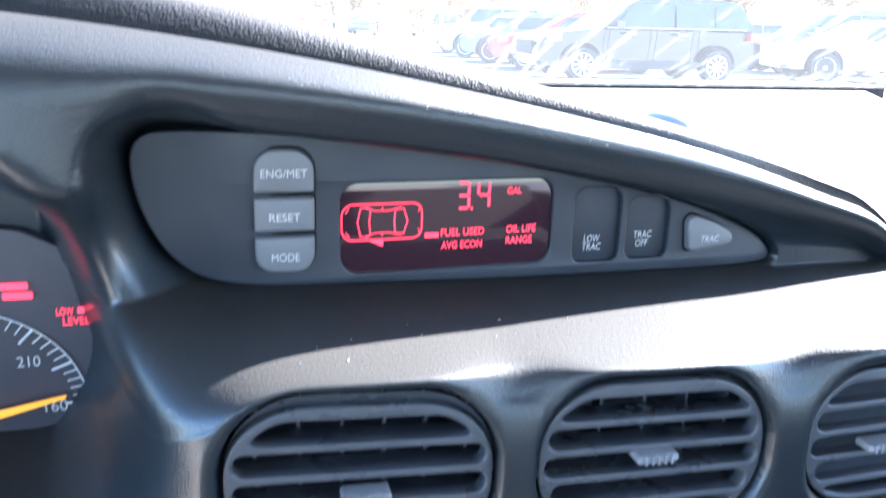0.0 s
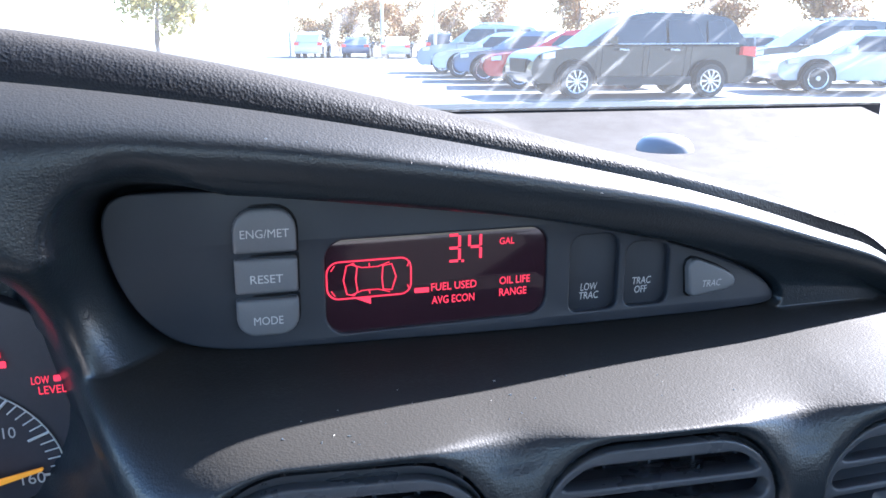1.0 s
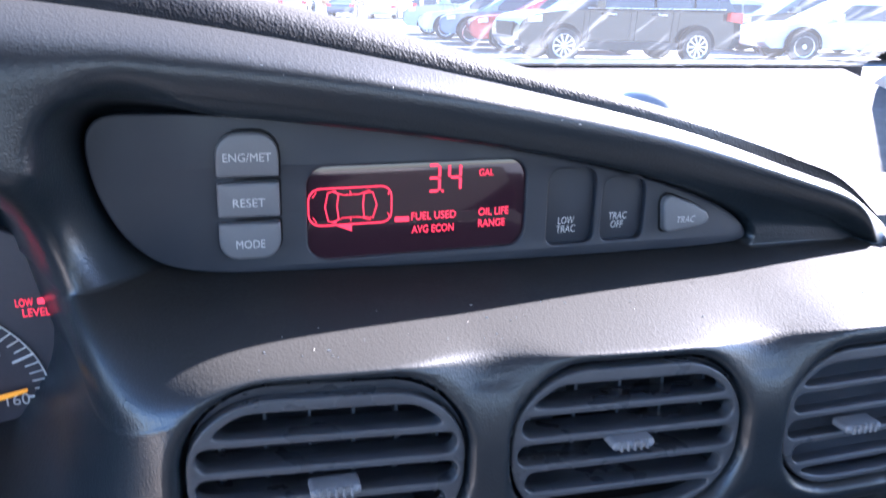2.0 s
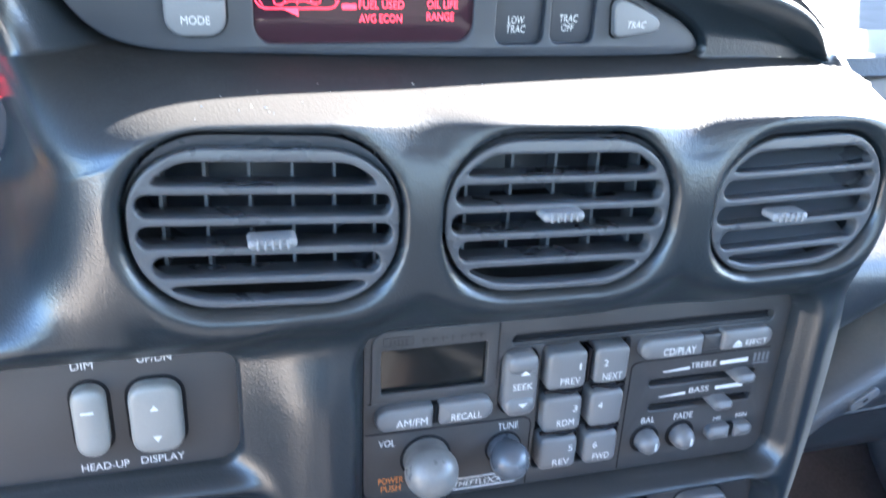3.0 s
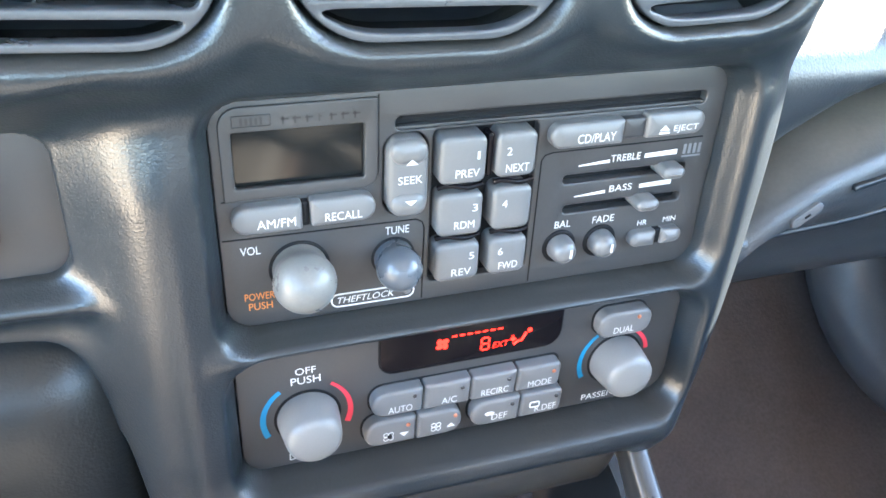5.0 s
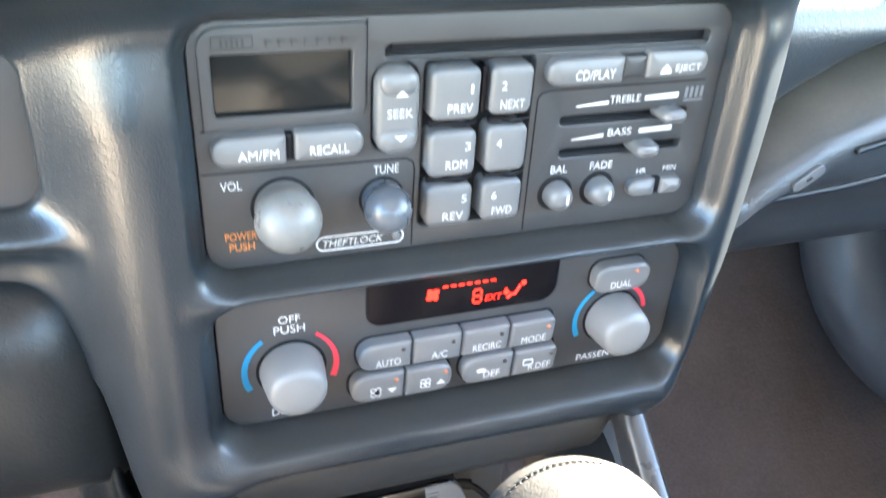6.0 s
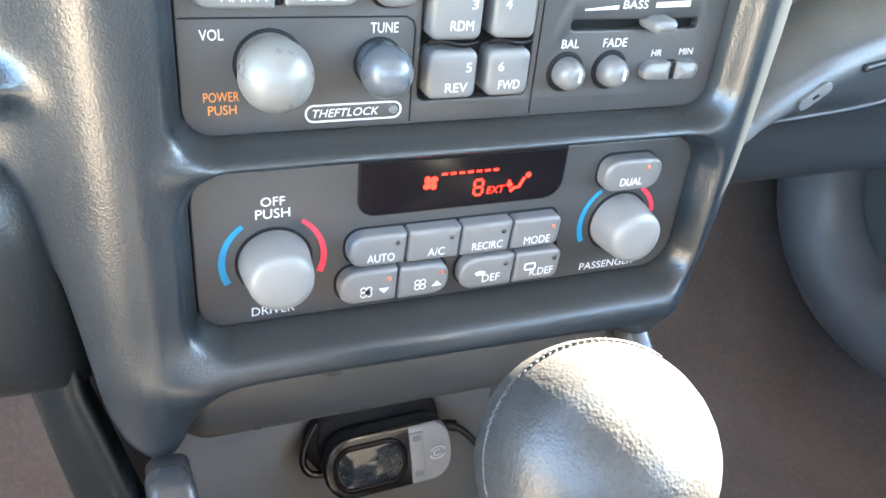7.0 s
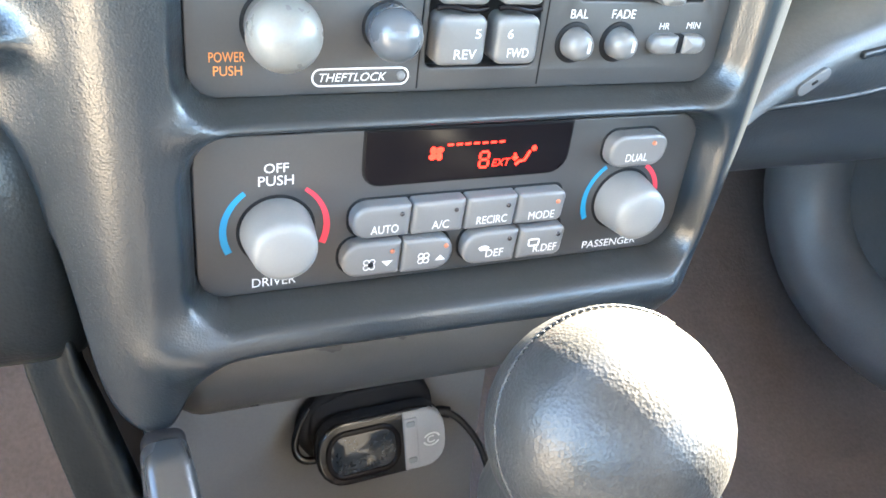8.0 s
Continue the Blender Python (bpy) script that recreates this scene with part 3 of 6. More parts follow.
def build_lint():
    """Specks of lint that lie on the ledge and on the hood's rounded edge."""
    rnd = random.Random(4)
    v, f = [], []
    for k in range(70):
        x = rnd.uniform(-0.15, 0.11)
        if k % 3:
            z = float(LEDGE(x)) + 0.001 + rnd.random() * (float(POD_LOW(x)) - float(LEDGE(x)) - 0.003)
        else:
            z = float(LIP_Z(x)) + rnd.uniform(-0.001, 0.003)
        y = float(trim_depth(np.array([x]), np.array([z]))[0])
        c, size, a = Vector((x, y, z)), rnd.uniform(0.00018, 0.0005), rnd.uniform(0, 3.1)
        e = Vector((math.cos(a), 0.6 * math.sin(a), 0.3 * math.sin(a))) * size * rnd.uniform(1.0, 2.2)
        g = Vector((-math.sin(a), 0.6 * math.cos(a), 0.2)) * size * 0.6
        n = len(v)
        v += [tuple(c - e), tuple(c + e), tuple(c + g), tuple(c + Vector((0, -0.3, 1)) * size)]
        f += [(n, n + 1, n + 3), (n + 1, n + 2, n + 3), (n + 2, n, n + 3), (n, n + 2, n + 1)]
    me = bpy.data.meshes.new("lint")
    me.from_pydata(v, [], f)
    tagged(part("lint", me, M_LINT, shade=False), "pale specks of lint on the dashboard ledge", "lint", kind="stuff")


build_trim()
build_pad()
build_lint()


# ---- passenger side of the dashboard ----
def swept(xs, profile, sharp=50):
    """A skin that is swept across the car; profile gives the (y, z) points for one x."""
    return loft([[(x, y, z) for y, z in profile(x)] for x in xs], False, False, sharp, closed=False)


def crease_z(x):
    return float(np.interp(x, [0.10, 0.16, 0.2, 0.234, 0.268, 0.32, 0.45, 0.72], [0.76, 0.802, 0.839, 0.859, 0.871, 0.881, 0.890, 0.892]))


def round_path(pts, times=2):
    for _ in range(times):
        out = [pts[0]]
        for a, b in zip(pts, pts[1:]):
            out += [(a[0] * 0.75 + b[0] * 0.25, a[1] * 0.75 + b[1] * 0.25), (a[0] * 0.25 + b[0] * 0.75, a[1] * 0.25 + b[1] * 0.75)]
        out.append(pts[-1])
        pts = out
    return pts


def round_path3(pts, times=2):
    for _ in range(times):
        out = [pts[0]]
        for a, b in zip(pts, pts[1:]):
            out += [tuple(p * 0.75 + q * 0.25 for p, q in zip(a, b)), tuple(p * 0.25 + q * 0.75 for p, q in zip(a, b))]
        pts = out + [pts[-1]]
    return pts


def passenger_profile(x):
    c = crease_z(x)
    # past x 0.25 an unseen bulge is added to shade the trim's right flank
    r = 0.022 * (1 - float(smooth(0.145, 0.185, x))) - 0.026 * float(smooth(0.25, 0.34, x))        # it draws back beside the centre trim
    return round_path([(0.28, 1.003), (0.20, 1.001), (0.152 + r, 0.988), (0.112 + r, 0.965), (0.082 + r, 0.940), (0.060 + r, 0.916), (0.0505 + r, 0.897), (0.058 + 0.7 * r, c + 0.026), (0.088, c + 0.008), (0.13, c + 0.004)], 3)


def glove_profile(x):
    c = crease_z(x)
    return round_path([(0.13, c - 0.002), (0.096, c - 0.003), (0.072, c - 0.008), (0.056, c - 0.020), (0.0515, c - 0.036), (0.0565, 0.812), (0.066, 0.802), (0.076, 0.785), (0.084, 0.760), (0.10, 0.742), (0.16, 0.738), (0.26, 0.737)], 3)


passenger_xs = np.concatenate([np.arange(0.10, 0.3, 0.006), np.arange(0.3, 0.73, 0.02)])
dash_r = part("passenger_dashboard", swept(passenger_xs, passenger_profile), M_GLOVE)
tagged(dash_r, "dark grey padded passenger dashboard above the glove box", "dashboard", kind="structure")
glove = thing("glove_box", (0.4, 0.1, 0.75), "closed dark grey glove box with a latch recess and round lock", "glove box")
part("door", swept(np.concatenate([np.arange(0.13, 0.3, 0.006), np.arange(0.3, 0.73, 0.02)]), glove_profile), M_GLOVE, glove)


def leaning(me, cx, cz, degrees):
    """Turns a mesh in the upright plane about a point."""
    c, q = math.cos(radians(degrees)), math.sin(radians(degrees))
    for v in me.vertices:
        dx, dz = v.co.x - cx, v.co.z - cz
        v.co.x, v.co.z = cx + dx * c - dz * q, cz + dx * q + dz * c
    return me


def ridge_along(pts, radius):
    return wire(pts, radius, res=3)


part("latch_lip", ridge_along(round_path3([(0.206, 0.0715, 0.7985), (0.214, 0.0655, 0.8010), (0.240, 0.0625, 0.8048), (0.263, 0.0595, 0.8083), (0.289, 0.0560, 0.8150), (0.33, 0.0525, 0.823), (0.37, 0.052, 0.828)]), 0.0022), M_TRIM, glove)
lock = part("lock", leaning(slab(0.2238, 0.8200, 0.0106, 0.0036, 0.0035, 0.085, 0.0514, 0.0006, slant=0.06), 0.2238, 0.8200, 33.5), M_LOCK, glove, "flat oval grey lock")
part("keyway", leaning(slab(0.2238, 0.8200, 0.0020, 0.0008, 0.0007, 0.0600, 0.0511, 0.0002), 0.2238, 0.8200, 33.5), M_BLACK, lock)
part("latch_handle", leaning(slab(0.276, 0.8385, 0.026, 0.0020, 0.0016, 0.075, 0.0500, 0.0012), 0.276, 0.8385, 11), M_TRIM, glove)


# ---- knee bolster on the driver's side ----
def round_closed(pts):
    return closed_round(pts, 2)


def build_bolster():
    """A padded panel with a big rounded upper corner."""
    rings = []
    outline = round_closed([(-0.42, 0.8450), (-0.30, 0.8450), (-0.20, 0.8448), (-0.165, 0.8440), (-0.147, 0.8405), (-0.1365, 0.8310), (-0.1305, 0.8160), (-0.1272, 0.7990), (-0.1266, 0.7800), (-0.1266, 0.7600), (-0.1270, 0.7490), (-0.1285, 0.7440), (-0.1330, 0.7425), (-0.150, 0.7425), (-0.22, 0.7430), (-0.42, 0.7430)])
    c = (-0.27, 0.795)
    for inset, y in ((0.0, 0.05), (0.0, 0.0155), (0.0006, 0.0125), (0.0024, 0.0085), (0.006, 0.0035), (0.012, -0.0020), (0.020, -0.0060), (0.030, -0.0085), (0.044, -0.0100)):
        ring = []
        for x, z in outline:
            dx, dz = c[0] - x, c[1] - z
            ring.append((x + np.clip(dx / 0.12, -1, 1) * inset, y, z + np.clip(dz / 0.05, -1, 1) * min(inset, 0.045)))
        rings.append(ring)
    me = loft(rings, True, True, 60)
    ob = part("knee_bolster", me, M_BOLSTER)
    return tagged(ob, "grained dark grey padded knee bolster below the switch panel", "knee bolster", kind="structure")


build_bolster()

# ---- lower console ----
drawer = thing("ashtray_drawer", (0.0, 0.0, 0.712), "closed smooth grey ashtray drawer below the climate control", "drawer")


def drawer_mesh():
    xs = np.linspace(-0.1055, 0.094, 60)
    rings = []
    for x in xs:
        e = min((x + 0.1055) / 0.016, 1.0, (0.094 - x) / 0.012)
        e = math.sqrt(max(1 - (1 - max(e, 0.02)) ** 2, 0.02))
        lo = 0.7065 - 0.002 * x / 0.1
        mid = 0.735
        pts = [(0.05, 0.752), (0.006, 0.752), (-0.0035, 0.746), (-0.0055, 0.736), (-0.003, 0.722), (0.004, lo), (0.05, lo - 0.002)]
        rings.append([(x, y + 0.012 * (1 - e), mid + (z - mid) * (0.35 + 0.65 * e)) for y, z in round_path(pts)])
    return loft(rings, False, False, 60, closed=False)


part("front", drawer_mesh(), M_DRAWER, drawer)

cubby = thing("console_cubby", (0.0, 0.09, 0.45), "grey plastic console cubby below the ashtray", "console", kind="structure")
part("back_wall", swept(np.linspace(-0.112, 0.082, 12), lambda x: round_path([(0.04, 0.735), (0.088, 0.72), (0.090, 0.62), (0.080, 0.50), (0.02, 0.47), (-0.10, 0.465), (-0.3, 0.465)])), M_TRAY, cubby)
part("side_wall", loft([[(-0.113, 0.09, 0.74), (-0.113, 0.09, 0.44), (-0.113, -0.3, 0.44), (-0.113, -0.3, 0.66), (-0.113, -0.03, 0.70)], [(-0.107, 0.09, 0.74), (-0.107, 0.09, 0.44), (-0.107, -0.3, 0.44), (-0.107, -0.3, 0.66), (-0.107, -0.03, 0.70)]]), M_TRIM, cubby)
part("side_wall", loft([[(0.098, 0.088, 0.735), (0.098, 0.088, 0.44), (0.098, -0.3, 0.44), (0.098, -0.3, 0.60), (0.098, -0.05, 0.66), (0.098, 0.0, 0.70)], [(0.104, 0.088, 0.735), (0.104, 0.088, 0.44), (0.104, -0.3, 0.44), (0.104, -0.3, 0.60), (0.104, -0.05, 0.66), (0.104, 0.0, 0.70)]]), M_TRIM, cubby)


def capsule_rail(points, widths, n=40):
    """A rounded rail along points, each with its half width and half height."""
    rings = []
    for (x, y, z), (a, b) in zip(points, widths):
        ring = []
        for k in range(n):
            t = 2 * math.pi * k / n
            c, s = math.cos(t), math.sin(t)
            ring.append((x + a * math.copysign(abs(c) ** 0.6, c), y, z + b * math.copysign(abs(s) ** 0.6, s)))
        rings.append(ring)
    return loft(rings, True, True, 85)


rail = part("console_rail", capsule_rail([(-0.1075, -0.0245, 0.7195), (-0.1075, -0.0262, 0.7195), (-0.1070, -0.034, 0.7140), (-0.105, -0.07, 0.694), (-0.103, -0.13, 0.662), (-0.102, -0.3, 0.60)], [(0.0072, 0.0090), (0.0084, 0.0108), (0.0090, 0.0118), (0.0102, 0.014), (0.0112, 0.019), (0.012, 0.024)]), M_CONSOLE)
tagged(rail, "smooth grey rounded console side rail beside the shifter", "console rail")
def side_panel():
    """A flat dark panel with a raised, rounded edge, running down beside the trim."""
    rings = []
    for y, z, x0, x1 in ((0.008, 0.756, -0.1510, -0.1330), (0.002, 0.744, -0.1495, -0.1310), (-0.004, 0.718, -0.1450, -0.1235), (-0.010, 0.690, -0.1395, -0.1160), (-0.03, 0.645, -0.130, -0.107), (-0.09, 0.58, -0.125, -0.102)):
        w = x1 - x0
        sec = [(x0, 0.020), (x0, 0.0015), (x0 + 0.15 * w, 0.0), (x0 + 0.60 * w, 0.0), (x0 + 0.74 * w, -0.0025), (x0 + 0.84 * w, -0.0052), (x0 + 0.93 * w, -0.0052), (x1, -0.0025), (x1, 0.004), (x1, 0.020)]
        rings.append([(x, y + d * 0.9, z + d * -0.45) for x, d in round_path(sec)])
    return loft(rings, True, True, 60)


edge = part("console_side_trim", side_panel(), M_SIDE)
tagged(edge, "dark grained console side trim below the dashboard", "console trim")
rail_r = part("console_rail", capsule_rail([(0.0935, 0.000, 0.740), (0.0938, -0.006, 0.738), (0.0945, -0.018, 0.726), (0.0965, -0.05, 0.694), (0.099, -0.11, 0.662), (0.099, -0.3, 0.60)], [(0.0050, 0.0095), (0.0060, 0.0115), (0.0064, 0.0125), (0.0072, 0.015), (0.009, 0.02), (0.010, 0.025)]), M_CONSOLE)
tagged(rail_r, "smooth grey rounded console rail below the trim's corner", "console rail")
# black sheet added behind the gap to stand for its deep shade
gap_shade = part("console_gap_shade", loft([[(-0.150, 0.050, 0.80), (-0.106, 0.050, 0.80), (-0.106, 0.056, 0.80), (-0.150, 0.056, 0.80)], [(-0.146, 0.048, 0.74), (-0.106, 0.048, 0.74), (-0.106, 0.054, 0.74), (-0.146, 0.054, 0.74)],
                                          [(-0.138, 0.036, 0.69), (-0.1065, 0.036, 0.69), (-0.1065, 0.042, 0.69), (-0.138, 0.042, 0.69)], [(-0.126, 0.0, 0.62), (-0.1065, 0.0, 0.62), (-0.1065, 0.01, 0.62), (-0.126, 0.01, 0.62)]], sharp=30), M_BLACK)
tagged(gap_shade, "black sheet added for the deep shade in the gap beside the console", "console wall", kind="structure")
part("end_cap", capsule_rail([(-0.1075, -0.0200, 0.7200), (-0.1075, -0.0246, 0.7200), (-0.1075, -0.0250, 0.7200)], [(0.0078, 0.0098), (0.0078, 0.0098), (0.0072, 0.0090)]), M_BLACK, rail, "black rubber end cap")

# ---- cabin shell ----
def box_mesh(x0, x1, y0, y1, z0, z1):
    return loft([[(x0, y0, z0), (x1, y0, z0), (x1, y1, z0), (x0, y1, z0)], [(x0, y0, z1), (x1, y0, z1), (x1, y1, z1), (x0, y1, z1)]], sharp=30)


def structure(name, mesh, material, label, category):
    return tagged(part(name, mesh, material, shade=False), label, category, kind="structure")


def turned_up(cx, cy, cz, profile, n=32):
    """A body turned about an upright line: profile of (radius, height)."""
    return loft([[(cx + r * math.cos(2 * math.pi * k / n), cy + r * math.sin(2 * math.pi * k / n), cz + h) for k in range(n)] for r, h in profile], True, True, 60)


def floor_mesh():
    xs = np.linspace(-0.74, 0.74, 60)
    prof = round_path([(-1.9, 0.30), (-0.2, 0.30), (0.12, 0.31), (0.30, 0.38), (0.52, 0.60), (0.62, 0.78), (0.66, 0.98)], 3)
    rings = []
    for x in xs:
        hump = 0.17 * math.exp(-((x - 0.0) / 0.15) ** 4)
        rings.append([(x, y, z + hump * (1 - float(smooth(0.2, 0.6, y))) + 0.008 * noise.noise((x * 9, y * 9, 0))) for y, z in prof])
    return loft(rings, False, False, 60, closed=False)


structure("floor", floor_mesh(), M_CARPET, "worn brown-grey carpet over floor and footwells", "carpet")
structure("roof", box_mesh(-0.64, 0.64, -1.9, -0.02, 1.40, 1.44), M_HEADLINER, "light grey headliner under the roof", "roof")
structure("wall_seats", box_mesh(-0.66, 0.66, -1.02, -0.90, 0.32, 1.02), M_SEAT, "warm grey cloth seat backs behind the driver", "seat backs")
structure("wall_rear", box_mesh(-0.76, 0.76, -1.94, -1.90, 0.28, 1.05), M_HEADLINER, "grey rear wall of the cabin", "wall")
for side, s in (("left", -1), ("right", 1)):
    for y0, y1, top in ((0.36, 0.82, 0.98), (-0.64, 0.36, 0.93), (-1.9, -0.64, 0.95)):
        # the unseen left lining is pale tan, added to bounce light onto the dash
        structure("wall_" + side, box_mesh(min(s * 0.74, s * 0.80), max(s * 0.74, s * 0.80), y0, y1, 0.25, top), M_LINING if s > 0 else M_BOUNCE, "door lining below the side window: warm grey right, tan bounce left", "door lining")
    structure("seat_cushion_" + side, loft([[(s * 0.34 + a, y, z) for a, z in rounded(0, 0.45, 0.26, 0.12, 0.06)] for y in (-0.90, -0.36, -0.33)], sharp=50), M_SEAT, "warm grey cloth seat cushion", "seat cushion")
    structure("pillar_" + side, loft([[(s * 0.825, 0.80, 1.0), (s * 0.86, 0.78, 1.0), (s * 0.86, 0.84, 1.0), (s * 0.825, 0.84, 1.0)], [(s * 0.626, 0.0, 1.42), (s * 0.68, 0.0, 1.42), (s * 0.68, 0.05, 1.42), (s * 0.626, 0.05, 1.42)]], sharp=30), M_HEADLINER, "grey windshield pillar", "pillar")
    structure("centre_pillar_" + side, loft([[(s * 0.74, -0.62, 0.92), (s * 0.80, -0.62, 0.92), (s * 0.80, -0.5, 0.92), (s * 0.74, -0.5, 0.92)], [(s * 0.60, -0.62, 1.42), (s * 0.65, -0.62, 1.42), (s * 0.65, -0.5, 1.42), (s * 0.60, -0.5, 1.42)]], sharp=30), M_HEADLINER, "grey door pillar", "pillar")
pane = structure("windshield", loft([[(-0.79, 0.80, 1.048), (0.79, 0.80, 1.048), (0.79, 0.804, 1.048), (-0.79, 0.804, 1.048)], [(-0.60, -0.04, 1.41), (0.60, -0.04, 1.41), (0.60, -0.036, 1.41), (-0.60, -0.036, 1.41)]], sharp=30), M_GLASS, "dusty clear windshield", "windshield")
pane.visible_shadow = False

cowl = structure("cowl", box_mesh(-0.80, 0.80, 0.806, 0.90, 1.030, 1.0505), M_BLACK, "black plastic cowl outside the windshield", "cowl")
hood_me = swept(np.linspace(-0.72, 0.72, 20), lambda x: round_path([(0.90, 1.03), (0.95, 1.035 - 0.03 * x * x), (1.4, 0.99 - 0.05 * x * x), (1.9, 0.86 - 0.08 * x * x), (2.0, 0.7), (2.02, 0.4)]))
structure("engine_hood", hood_me, M_PAINT, "dusty light engine hood ahead of the windshield", "engine hood")
sensor = part("light_sensor", turned_up(0.29, 0.54, 1.026, [(0.030, 0.0), (0.029, 0.006), (0.024, 0.012), (0.015, 0.016), (0.004, 0.0175)]), M_SENSOR)
tagged(sensor, "small grey domed light sensor on the dashboard pad", "sensor")

# passenger door: the speaker's dished ring in the footwell
speaker = thing("door_pocket", (0.73, 0.25, 0.45), "dark grey rounded door pocket rim in the passenger footwell", "door pocket")


def ring_mesh(x, cy, cz, hy, hz, r, tube):
    path = rounded(cy, cz, hy, hz, r, 10)
    return wire([(x, y, z) for y, z in path], tube, True, 4)


part("rim", ring_mesh(0.63, 0.215, 0.635, 0.16, 0.165, 0.15, 0.048), M_RING, speaker)
part("dish", loft([[(0.645, y, z) for y, z in rounded(0.215, 0.635, 0.16, 0.165, 0.15, 8)], [(0.70, y, z) for y, z in rounded(0.215, 0.635, 0.16, 0.165, 0.15, 8)]]), M_LINING, speaker)


# ---- air vents ----
def build_vent(cx, cz, hx, hz, r, sk, tab_x, tab_z, label, fins=5, drop=0.0, cut=0.002, tilt=-0.06):
    """A vent: a rim with five slots between four slats, fins behind, and a ribbed tab. cut: how far the rim's top lies below the mouth's; tilt: the slats' rise per depth."""
    root = thing("air_vent", (cx, 0.0, cz - hz), label, "air vent", "dashboard air vents")
    front = -0.0272

    def lay(pts):
        return [(cx + u, cz + v - sk * u) for u, v in pts]
    pitch, hh = 0.01035, 0.0038
    er = r - 0.0022

    def reach(v):
        """Half the width that the slots may take at a height."""
        e = max(abs(v) - (hz - 0.0022 - er), 0)
        return hx - 0.0022 - er + math.sqrt(max(er * er - min(e, er * 0.97) ** 2, 0))
    mouth = rounded(0, 0.0, hx + 0.0004, hz + 0.0004, r, 10)
    low = [(u * (1 - 0.0004 / hx), v * (1 - cut / hz) if v > 0 else v) for u, v in mouth]
    outer = lay(low)
    slots = []
    for k in range(5):
        v = -0.0014 - drop * 0.7 + (2 - k) * pitch
        w = reach(abs(v) + hh * (-0.75 if k in (0, 4) else 0.5))
        if k in (0, 4):        # the outermost slots follow the oval
            q = 1 if k == 0 else -1
            less = cut if k == 0 else 0.0
            w -= 0.8 * less

            def outer_edge(u):
                e = max(abs(u) - (hx - 0.0022 - er), 0)
                return max(min(hh * 1.1, hz - 0.0022 - er + math.sqrt(max(er * er - e * e, 0)) - less - abs(v)), -hh * 0.5)
            us = [w * f for f in (-1.0, -0.9, -0.75, -0.5, 0.0, 0.5, 0.75, 0.9, 1.0)]
            pts = [(-w, v - q * hh)] + [(u, v + q * outer_edge(u)) for u in us] + [(w, v - q * hh), (0.5 * w, v - q * hh), (-0.5 * w, v - q * hh)]
            slots.append(lay(closed_round(pts if q > 0 else pts[::-1], 2)))
        else:
            slots.append(lay(rounded(0, v, w, hh, hh * 0.94, 7)))
    part("rim", flat_shape([outer] + slots, front, 0.0065, 0.0008, 2), M_VENT, root)
    part("collar", loft([[(x, -0.0262, z) for x, z in lay(mouth)], [(x, front + 0.0042, z) for x, z in outer]], False, False, 40), M_VENT, root)
    for k in range(4 if tilt < 0 else 5):
        v = -0.0014 - drop * 0.7 + (1.5 - k) * pitch
        w, t = reach(v) + 0.002 - 0.003 * (k > 3), 0.0012
        sec = [(front + 0.005, t), (front + 0.0135, t * 0.7), (front + 0.0135, -t * 0.7), (front + 0.005, -t)]
        part("slat", loft([[(cx + u, y, cz + v + q - sk * u + (y - front - 0.005) * tilt) for y, q in sec] for u in (-w, 0, w)], True, True, 50), M_VENT, root)
    n = fins
    for k in range(n):
        u = (k - (n - 1) / 2) * (2 * hx / (n + 0.1)) + 0.002
        h = hz - 0.006
        part("fin", loft([[(cx + u + a - 0.0005 * w, y, cz - h - sk * u), (cx + u + a + 0.0005 * w, y, cz - h - sk * u), (cx + u + a + 0.0005 * w, y, cz + h - sk * u), (cx + u + a - 0.0005 * w, y, cz + h - sk * u)] for y, a, w in ((-0.0130, 0.0, 1.0), (-0.0040, 0.0010, 1.0))], sharp=30), M_FIN, root)
    part("duct", flat_shape([lay(rounded(0, 0, hx - 0.001, hz - 0.001, r, 8))], 0.026, 0.003), M_POD, root)
    part("liner", loft([[(cx + u, y, cz + v - sk * u) for u, v in rounded(0, 0, hx - 0.0014, hz - 0.0014, r, 8)] for y in (-0.011, 0.028)], False, False, 60), M_POD, root)
    part("link", slab(tab_x - 0.007, tab_z, 0.012, 0.0016, 0.0008, -0.006, -0.0135, 0.0006), M_BLACK, root)
    tab = part("tab", slab(tab_x, tab_z, 0.0078, 0.0017, 0.0014, -0.0250, -0.0325, 0.0012, 0.0003), M_TAB, root, "ribbed light grey tab")
    for k in range(5):
        x = tab_x + (k - 2) * 0.0024
        part("rib", slab(x, tab_z, 0.0005, 0.0017, 0.0005, -0.030, -0.0333, 0.0004), M_TAB, tab)
    return root


build_vent(*VENTS[0], -0.1265, 0.9822, "dark grey oval air vent with four slats beside the cluster", 6, 0.0036, 0.0041)
build_vent(*VENTS[1], -0.0262, 0.9853, "dark grey oval centre air vent with ribbed tab", 5, 0.0012, 0.0017)
build_vent(*VENTS[2], 0.0680, 0.9796, "dark grey air vent with upturned slats at the trim's rounded end", 4, 0.0018, 0.0006, 0.42)


